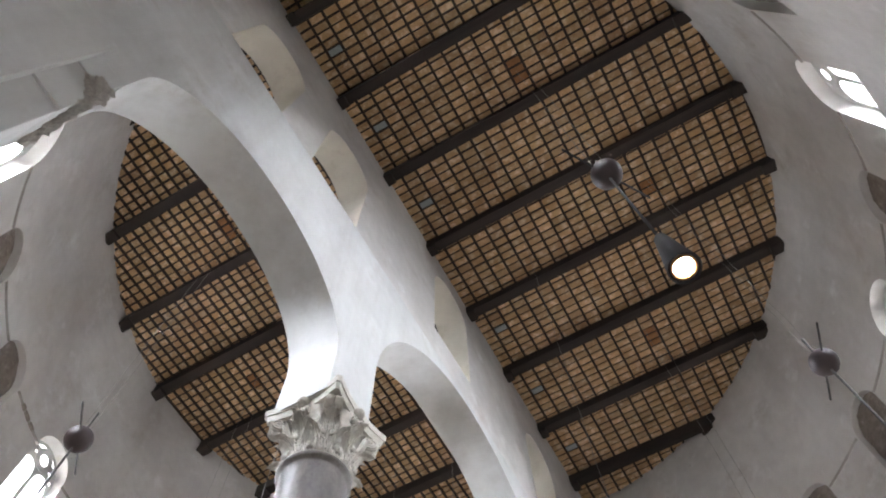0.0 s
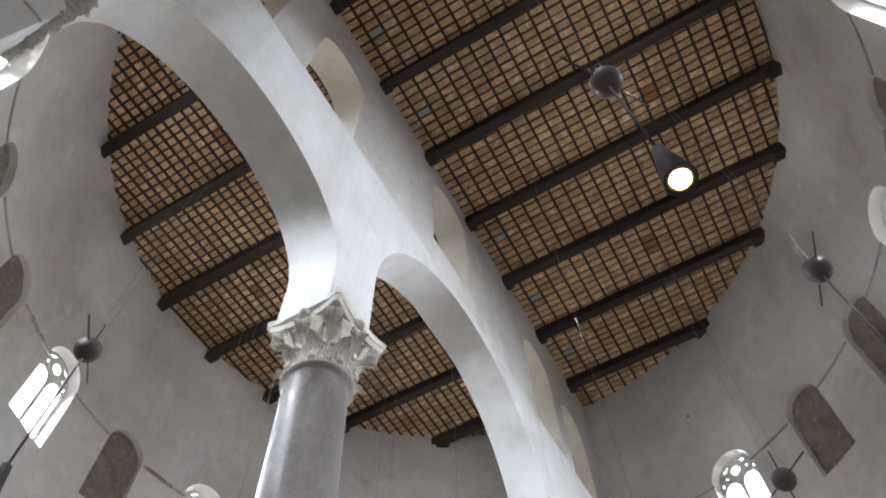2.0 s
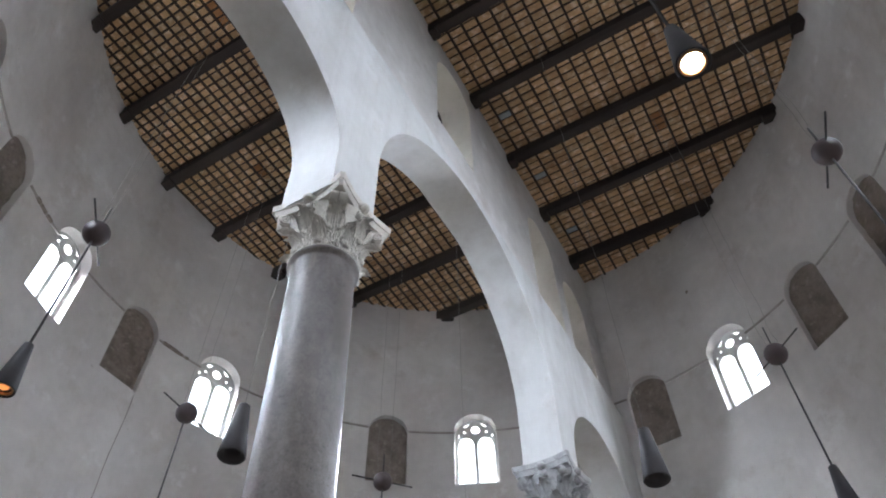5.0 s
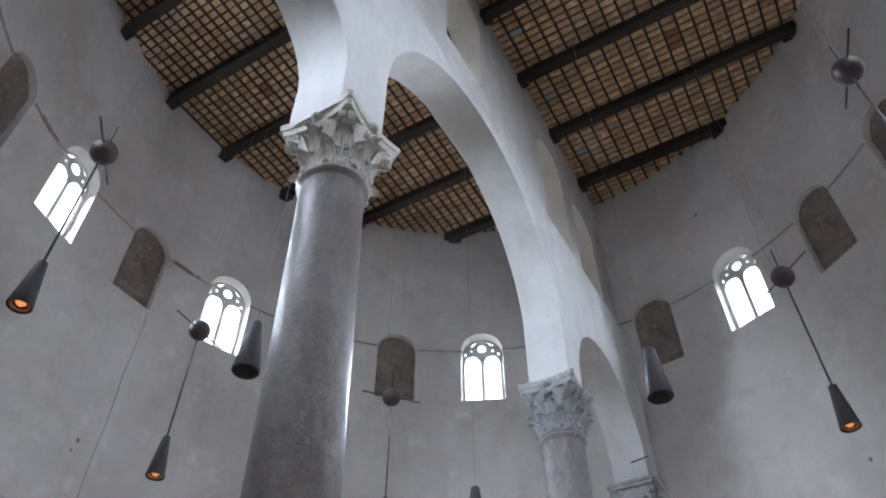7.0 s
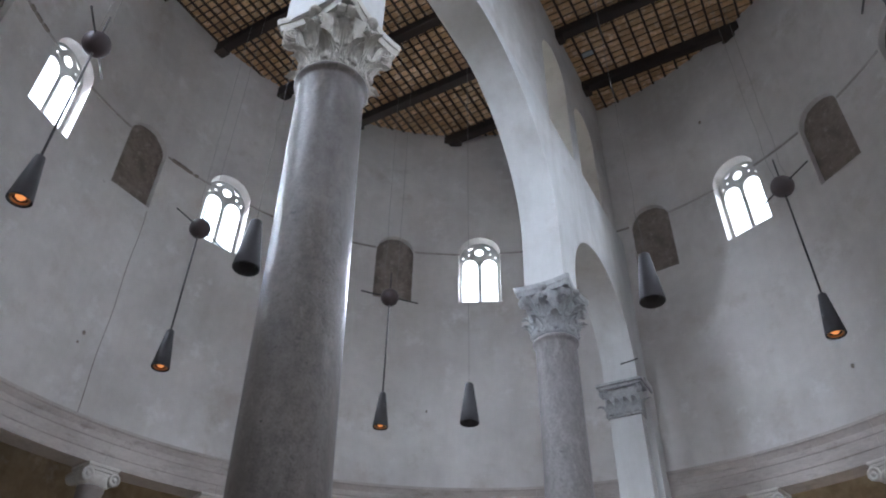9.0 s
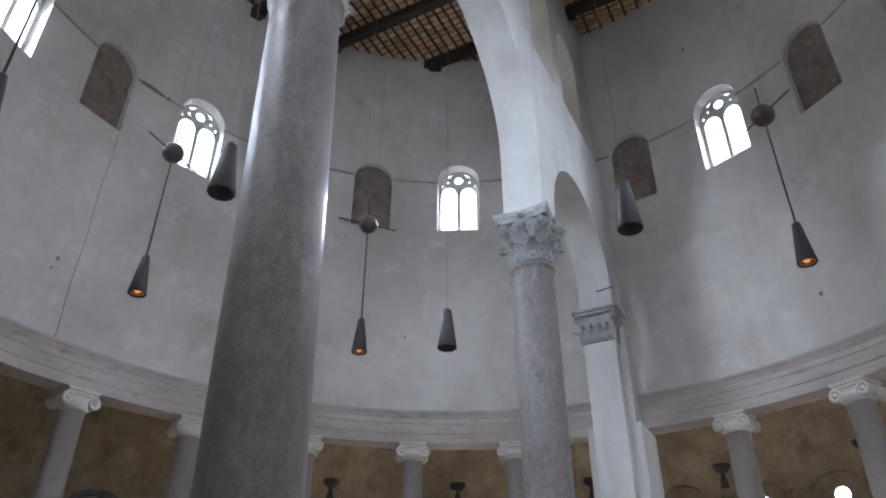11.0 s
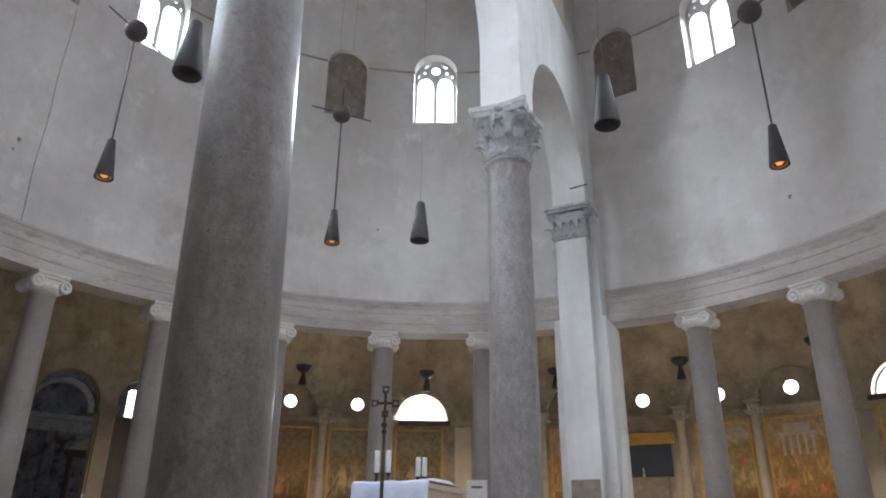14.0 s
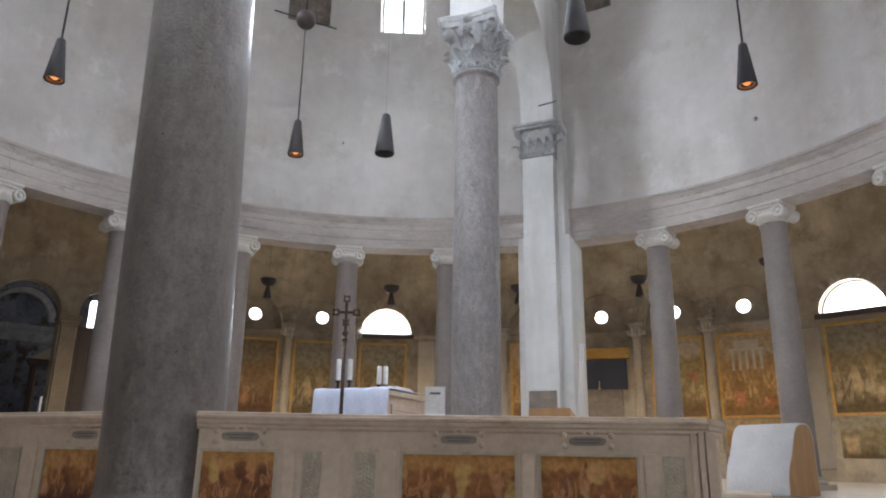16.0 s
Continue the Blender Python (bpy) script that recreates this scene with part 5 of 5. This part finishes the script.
def balustrade(p0, p1, panels, name_label):
    p0, p1 = Vector((*p0, 0)), Vector((*p1, 0))
    d = p1 - p0
    L = d.length
    b = thing("balustrade", None, None, name_label, "balustrade", Matrix.Translation(p0) @ Matrix.Rotation(math.atan2(d.y, d.x), 4, "Z"), "altar enclosure")
    bm = bmesh.new()
    box(bm, 0, L, 0.0, 0.22, 0.0, TOP - 0.10)
    part("body", bm, M_MARBLE2, b)
    bm = bmesh.new()
    side = [(0.0, -0.14), (0.02, -0.125), (0.02, -0.10), (0.045, -0.09), (0.05, -0.06), (0.078, -0.052), (0.078, -0.032), (0.06, -0.026), (0.055, -0.006), (0.04, 0.0)]
    prof = [(-e, TOP + z) for e, z in side] + [(0.22 + e, TOP + z) for e, z in reversed(side)]
    ends = [[bm.verts.new((x, y, z)) for y, z in prof] for x in (-0.02, L + 0.02)]
    for i in range(len(prof)):
        j = (i + 1) % len(prof)
        bm.faces.new((ends[0][i], ends[0][j], ends[1][j], ends[1][i]))
    for e in ends:
        bm.faces.new(e)
    part("coping", bm, M_MARBLE2, b)
    bm = bmesh.new()
    for e, z0, z1 in ((0.06, 0.0, 0.08), (0.03, 0.08, 0.12)):
        box(bm, -0.01, L + 0.01, -e, 0.22 + e, z0, z1, 0.008)
    part("plinth", bm, M_MARBLE2, b)
    marks = sorted([(f0 * L, f1 * L) for f0, f1, _ in panels])
    for (_, xa), (xb, _) in zip(marks, marks[1:]):
        if xb - xa > 0.09:
            bm = bmesh.new()
            mid = (xa + xb) / 2
            h = min(0.05, (xb - xa) / 2 - 0.035)
            box(bm, mid - h, mid + h, -0.014, 0.02, 0.14, TOP - 0.29, 0.004)
            part("stile", bm, M_MARBLE2, b)
    for f0, f1, kind in panels:
        x0, x1 = f0 * L, f1 * L
        zt, zb = TOP - 0.315, 0.16
        if kind in "abc":
            mat, e = M_SEPIA["abc".index(kind)], 0.022
        else:
            mat, e = M_CARTOUCHE, 0.012
        bm = bmesh.new()
        box(bm, x0, x1, -0.006, 0.02, zb, zt)
        pn = part("panel", bm, mat if kind in "abc" else M_RELIEF, b, "sepia painted panel" if kind in "abc" else "narrow carved grey panel")
        if kind == "n":
            xm = (x0 + x1) / 2
            bm = bmesh.new()
            carve = random.Random(int(xm * 50))
            for i in range(11):
                z = zb + 0.04 + (zt - zb - 0.08) * i / 10
                w = (x1 - x0) * carve.uniform(0.16, 0.34)
                for sx in (-1, 1):
                    bmesh.ops.create_icosphere(bm, subdivisions=1, radius=0.02, matrix=Matrix.Translation((xm + sx * w * 0.6, -0.004, z)) @ Matrix.Rotation(sx * 0.7, 4, "Y") @ Matrix.Diagonal((w / 0.03, 0.45, 0.75, 1)))
                bmesh.ops.create_icosphere(bm, subdivisions=1, radius=0.016, matrix=Matrix.Translation((xm, -0.006, z + 0.015)) @ Matrix.Diagonal((0.8, 0.6, 1.4, 1)))
            part("carving", bm, M_RELIEF, pn, "carved leafy relief")
        for q in ((x0 - e, x1 + e, zt, zt + e), (x0 - e, x1 + e, zb - e, zb), (x0 - e, x0, zb, zt), (x1, x1 + e, zb, zt)):
            bm = bmesh.new()
            box(bm, q[0], q[1], -0.018, 0.02, q[2], q[3])
            part("moulding", bm, M_RELIEF, pn)
        if kind in "abc":
            xm = (x0 + x1) / 2
            bm = bmesh.new()
            n = 20
            o = [(xm + 0.15 * math.copysign(abs(math.cos(t)) ** 0.55, math.cos(t)), TOP - 0.195 + 0.036 * math.copysign(abs(math.sin(t)) ** 0.6, math.sin(t))) for t in [2 * math.pi * i / n for i in range(n)]]
            fr, bk = [[bm.verts.new((x, y, z)) for x, z in o] for y in (-0.014, 0.01)]
            bm.faces.new(fr)
            for i in range(n):
                bm.faces.new((fr[i], fr[(i + 1) % n], bk[(i + 1) % n], bk[i]))
            ca = part("cartouche", bm, M_CARTOUCHE, b, "dark oval inscription cartouche")
            for dz, w in ((0.012, 0.11), (-0.012, 0.09)):
                bm = bmesh.new()
                box(bm, xm - w, xm + w, -0.0165, -0.010, TOP - 0.195 + dz - 0.005, TOP - 0.195 + dz + 0.005)
                part("inscription_bar", bm, M_INK, ca)
            bm = bmesh.new()
            strip(bm, [(xm + (x - xm) * 1.22, TOP - 0.195 + (z - TOP + 0.195) * 1.5) for x, z in o], [(xm + (x - xm) * 1.03, TOP - 0.195 + (z - TOP + 0.195) * 1.05) for x, z in o], 0.03, True)
            for s in (-1, 1):
                for dz in (-0.04, 0.045):
                    bmesh.ops.create_icosphere(bm, subdivisions=1, radius=0.028, matrix=Matrix.Translation((xm + s * 0.19, 0.012, TOP - 0.195 + dz)))
                bmesh.ops.create_icosphere(bm, subdivisions=1, radius=0.022, matrix=Matrix.Translation((xm + s * 0.03, 0.012, TOP - 0.135)))
            part("scrollwork", bm, M_MARBLE2, ca, m=Matrix.Translation((0, -0.022, 0)))
    return b


M_MARBLE2 = surface("balustrade_marble", (0.47, 0.36, 0.265), (0.63, 0.51, 0.39), (0.32, 0.235, 0.16), big=1.8, fine=14, rough=0.5, relief=0.25, dist=0.01, stain_range=(0.58, 0.74))
M_RELIEF = surface("carved_grey_stone", (0.38, 0.32, 0.24), (0.52, 0.45, 0.34), (0.28, 0.235, 0.175), big=6, fine=30, rough=0.75, relief=0.9, dist=0.02)
balustrade((0.56, -4.01), (1.56, -3.45), [(0.04, 0.54, "a"), (0.75, 0.86, "n")], "marble altar balustrade with a sepia painted panel")
balustrade((1.56, -3.45), (4.37, -2.50), [(0.045, 0.10, "n"), (0.178, 0.487, "b"), (0.558, 0.815, "c"), (0.89, 0.94, "n")], "long marble altar balustrade with two sepia painted panels")
balustrade((-1.64, -4.12), (-0.08, -4.12), [(0.058, 0.205, "n"), (0.41, 0.98, "a")], "short marble altar balustrade beside the granite column")
balustrade((-2.54, -2.65), (-1.64, -4.12), [(0.2, 0.8, "b")], "marble altar balustrade turning back from the nave")
balustrade((4.37, -2.50), (4.46, -1.9), [], "end return of the marble altar balustrade")
ep = thing("corner_pilaster", None, None, "stepped marble corner pilaster of the balustrade", "pilaster", Matrix.Translation((4.37, -2.50, 0)) @ Matrix.Rotation(radians(18.7), 4, "Z"), "altar enclosure")
for i, (x, y) in enumerate(((-0.09, -0.016), (-0.03, -0.03), (0.03, -0.022), (0.075, 0.02), (0.10, 0.075))):
    bm = bmesh.new()
    box(bm, x - 0.022, x + 0.022, y, y + 0.10, 0.10, TOP - 0.115, 0.006)
    part("fillet", bm, M_MARBLE2, ep)
bm = bmesh.new()
box(bm, -0.14, 0.15, -0.07, 0.16, 0, 0.10, 0.012)
part("foot", bm, M_MARBLE2, ep)

# ---- altar and what stands on it ----
AX = Matrix.Translation((0.1, 0, 0))
at = thing("altar", None, None, "marble altar table under a white linen cloth", "altar", AX)
bm = bmesh.new()
box(bm, -0.62, 0.34, -0.46, 0.68, 0.30, 1.34, 0.015)
part("block", bm, M_MARBLE2, at)
bm = bmesh.new()
box(bm, -0.67, 0.40, -0.52, 0.74, 1.34, 1.41, 0.02)
part("slab", bm, M_MARBLE2, at)
for q in ((-0.3, 0.55, 1.16, 1.24), (-0.3, 0.55, 0.5, 0.56), (-0.3, -0.22, 0.56, 1.16), (0.47, 0.55, 0.56, 1.16)):
    bm = bmesh.new()
    box(bm, 0.33, 0.365, q[0], q[1], q[2], q[3], 0.006)
    part("panel_moulding", bm, M_MARBLE2, at)
bm = bmesh.new()
box(bm, -1.6, 1.3, -1.4, 2.1, 0, 0.15, 0.01)
box(bm, -1.3, 1.0, -1.1, 1.8, 0.15, 0.30, 0.01)
thing("altar_steps", bm, M_MARBLE2, "two low marble steps under the altar", "steps", kind="structure")
bm = bmesh.new()
n = 24
rows = []
for j, (y, z) in enumerate(((-0.555, 0.85), (-0.56, 1.1), (-0.55, 1.28), (-0.53, 1.40), (-0.50, 1.432), (0.1, 1.434), (0.3, 1.434), (0.45, 1.436))):
    rows.append([bm.verts.new((-0.70 + 1.12 * i / n, y + (0.012 * math.sin(i * 1.3 + j) if z < 1.38 else 0), z + 0.006 * math.sin(i * 0.7))) for i in range(n + 1)])
for a_, b_ in zip(rows, rows[1:]):
    for i in range(n):
        bm.faces.new((a_[i], a_[i + 1], b_[i + 1], b_[i])).smooth = True
for s, x in ((0, -0.70),):
    va = [r[0] for r in rows[3:]]
    vb = [bm.verts.new((x - 0.015, v.co.y, 0.95 + 0.01 * math.sin(i))) for i, v in enumerate(va)]
    for i in range(len(va) - 1):
        bm.faces.new((va[i], va[i + 1], vb[i + 1], vb[i]))
g = bmesh.ops.extrude_face_region(bm, geom=bm.faces[:])
bmesh.ops.translate(bm, vec=(0, 0, 0.006), verts=[v for v in g["geom"] if isinstance(v, bmesh.types.BMVert)])
thing("altar_cloth", bm, M_CLOTH, "white linen cloth over the altar's end, blue skylight put in its colour", "cloth", AX)


def candle(x, y, z, h, r):
    c = thing("candle", None, None, "thick white candle on a dark metal holder", "candle", Matrix.Translation((x, y, z)), "altar candles")
    bm = bmesh.new()
    lathe(bm, [(0.0, 0.13), (r, 0.13), (r, 0.13 + h - 0.01), (r * 0.9, 0.13 + h), (0, 0.13 + h - 0.01)], 18)
    part("wax", bm, M_WAX, c)
    bm = bmesh.new()
    lathe(bm, [(0.0, 0), (r * 0.9, 0.0), (r * 0.9, 0.02), (0.02, 0.04), (0.02, 0.10), (r * 1.15, 0.115), (r * 1.15, 0.13), (0, 0.13)], 18)
    part("holder", bm, M_BRONZE, c)


for x, y in ((-0.50, -0.25), (-0.34, -0.22), (-0.21, 0.40), (-0.13, 0.44)):
    candle(x + 0.1, y, 1.44, 0.29 if y < 0 else 0.26, 0.035)
bm = bmesh.new()
box(bm, 0.10, 0.36, -0.2, 0.35, 1.44, 1.465, 0.008)
box(bm, 0.12, 0.34, -0.18, 0.33, 1.466, 1.485, 0.006)
thing("altar_book", bm, M_PAPER, "open white book lying on the altar", "book", AX)

cr = thing("processional_cross", None, None, "dark bronze processional cross on a tall pole", "cross", Matrix.Translation((0.70, -2.0, 0)))
bm = bmesh.new()
lathe(bm, [(0.16, 0), (0.16, 0.02), (0.03, 0.06), (0.0, 0.06)], 20)
part("foot", bm, M_BRONZE, cr)
bm = bmesh.new()
tube(bm, [(0, 0, 0.04), (0, 0, 1.92)], 0.021, 10)
part("pole", bm, M_BRONZE, cr)
bm = bmesh.new()
lathe(bm, [(0.0, 1.76), (0.035, 1.80), (0.015, 1.84), (0.04, 1.88), (0.0, 1.93)], 14)
part("knop", bm, M_BRONZE, cr)
bm = bmesh.new()
box(bm, -0.016, 0.016, -0.012, 0.012, 1.9, 2.24, 0.004)
box(bm, -0.085, 0.085, -0.0125, 0.0125, 2.10, 2.13, 0.004)
for x, z in ((-0.115, 2.115), (0.115, 2.115), (0, 2.27), (0, 2.0)):
    tube(bm, [(x + 0.03 * math.cos(q * math.pi / 5), 0, z + 0.03 * math.sin(q * math.pi / 5)) for q in range(11)], 0.009, 6)
    for dx, dz in ((0.03, 0.03), (-0.03, 0.03), (0.03, -0.03), (-0.03, -0.03)):
        bmesh.ops.create_icosphere(bm, subdivisions=1, radius=0.012, matrix=Matrix.Translation((x + dx, 0, z + dz)))
part("cross", bm, M_BRONZE, cr, m=Matrix.Rotation(radians(25), 4, "Z"))

sg = thing("notice_stand", None, None, "white notice card on a thin stand by the altar", "sign", Matrix.Translation((1.58, -1.5, 0)) @ Matrix.Rotation(radians(24), 4, "Z"))
bm = bmesh.new()
box(bm, -0.11, 0.11, -0.005, 0.005, 1.02, 1.325)
part("card", bm, M_PAPER, sg)
bm = bmesh.new()
box(bm, -0.06, 0.06, -0.0075, -0.0052, 1.24, 1.262)
part("dark_line", bm, M_INK, sg)
bm = bmesh.new()
tube(bm, [(0, 0.02, 0), (0, 0.02, 1.2)], 0.012)
lathe(bm, [(0.14, 0), (0.14, 0.015), (0.0, 0.02)], 18)
part("stand", bm, M_IRON, sg)

# ---- ambo with white cloth ----
am = thing("ambo", None, None, "curved light-oak ambo draped in white cloth", "ambo", Matrix.Translation((4.95, 5.9, 0)) @ Matrix.Rotation(radians(-40), 4, "Z"))
prof = [(-0.13, 0.02), (-0.12, 0.30), (-0.06, 0.52), (0.03, 0.70), (0.10, 0.90), (0.16, 1.08), (0.24, 1.20), (0.36, 1.26), (0.50, 1.26), (0.60, 1.20), (0.65, 1.05), (0.68, 0.02)]
bm = bmesh.new()
va, vb = [[bm.verts.new((x, y, z)) for y, z in prof] for x in (-0.78, 0.56)]
for i in range(len(prof) - 1):
    bm.faces.new((va[i], va[i + 1], vb[i + 1], vb[i])).smooth = True
g = bmesh.ops.extrude_face_region(bm, geom=bm.faces[:])
bmesh.ops.translate(bm, vec=(0, -0.012, 0.012), verts=[v for v in g["geom"] if isinstance(v, bmesh.types.BMVert)])
part("cloth", bm, M_LINEN, am, "white cloth cover")
for x in (-0.70, 0.52):
    bm = bmesh.new()
    fr, bk = [[bm.verts.new((x + dx, 0.01 + y * 0.97, z * 0.985)) for y, z in prof] for dx in (0, 0.04)]
    bm.faces.new(fr)
    bm.faces.new(bk)
    for i in range(len(prof)):
        j = (i + 1) % len(prof)
        bm.faces.new((fr[i], fr[j], bk[j], bk[i]))
    part("side_panel", bm, M_WOOD, am, "light oak side panel")

bm = bmesh.new()
box(bm, 4.22, 4.86, -1.2, -0.5, 0, 0.29, 0.02)
thing("stone_block", bm, M_MARBLE2, "low pale stone block beside the balustrade", "block")
bm = bmesh.new()
v = [bm.verts.new(p) for x in (2.55, 3.0) for p in ((x, -1.2, 0.0), (x, -0.8, 0.0), (x, -0.8, 1.0), (x, -1.2, 1.10))]
for f in ((0, 1, 2, 3), (7, 6, 5, 4), (0, 4, 5, 1), (1, 5, 6, 2), (2, 6, 7, 3), (3, 7, 4, 0)):
    bm.faces.new([v[i] for i in f])
thing("wooden_reading_desk", bm, M_WOOD, "low light-wood reading desk behind the balustrade", "desk")
st = thing("taper_stand", None, None, "single thin white taper on a low stand", "candle", Matrix.Translation((-1.72, -3.7, 0)))
bm = bmesh.new()
lathe(bm, [(0.12, 0), (0.12, 0.02), (0.015, 0.04), (0.015, 0.84), (0.04, 0.85), (0, 0.86)], 14)
part("stand", bm, M_BRONZE, st)
bm = bmesh.new()
tube(bm, [(0, 0, 0.85), (0.012, 0, 1.10)], 0.011)
part("taper", bm, M_WAX, st)

# fittings on the far pier
bm = bmesh.new()
box(bm, WX - 0.40, WX + 0.36, 9.985, 10.03, 1.6, 2.33, 0.008)
thing("vent_panel", bm, M_CARTOUCHE, "grey metal grille panel on the white pier", "panel")
bm = bmesh.new()
box(bm, -0.06, 0.06, -0.03, 0.03, 0, 3.6, 0.006)
thing("plank", bm, M_WHITE, "long white plank leaning on the pier", "plank", Matrix.Translation((0.62, 10.25, 0)) @ pose(0, 0, 0, -2, 3, 0))
bm = bmesh.new()
tube(bm, [(-0.10, 9.98, 10.72), (0.42, 9.95, 10.76)], 0.018)
tube(bm, [(-0.10, 10.2, 10.72), (-0.10, 9.97, 10.72)], 0.018)
thing("iron_bar", bm, M_IRON, "short dark iron bar fixed above the pier capital", "bracket")

# ---- small marks on the drum wall ----
# the crack in the plaster is drawn as a thin tube
bm = bmesh.new()
tube(bm, [polar(R - 0.004, 86.3 - 0.1 * math.sin(i * 0.9), 14.2 - i * 0.4) for i in range(17)], 0.010, 6)
thing("wall_conduit", bm, M_FILL, "thin grey crack line down the plaster wall", "conduit")
for i, (a, z, s) in enumerate(((89.0, 9.75, 0.05), (89.4, 9.45, 0.035), (34.5, 10.2, 0.035), (-30.5, 9.1, 0.05), (52.0, 18.5, 0.04), (64.0, 19.3, 0.05), (-20.0, 19.6, 0.06), (-60.0, 12.5, 0.05))):
    bm = bmesh.new()
    bmesh.ops.create_icosphere(bm, subdivisions=2, radius=s)
    bmesh.ops.scale(bm, vec=(1, 0.35, 1.3), verts=bm.verts)
    thing("wall_plug", bm, M_FILL, "small dark plugged hole in the plaster", "wall mark", facing(R, a, z), "holes in the drum wall")
for a, w in ((84.6, 0.10), (83.3, 0.16), (81.8, 0.13), (80.3, 0.07), (115.6, 0.10), (114.2, 0.14), (112.4, 0.12)):
    bm = bmesh.new()
    box(bm, -w, w, -0.03, 0.05, -0.06, 0.06, 0.015)
    for v in bm.verts:
        v.co += Vector((noise.noise(v.co * 9 + Vector((a, 0, 0))), 0, noise.noise(v.co * 9 + Vector((0, a, 0))))) * 0.03
    thing("ledge_slot", bm, M_FILL, "dark broken bit of the wall ledge", "wall mark", facing(R - 0.02, a, 16.50), "broken bits of the ledge")
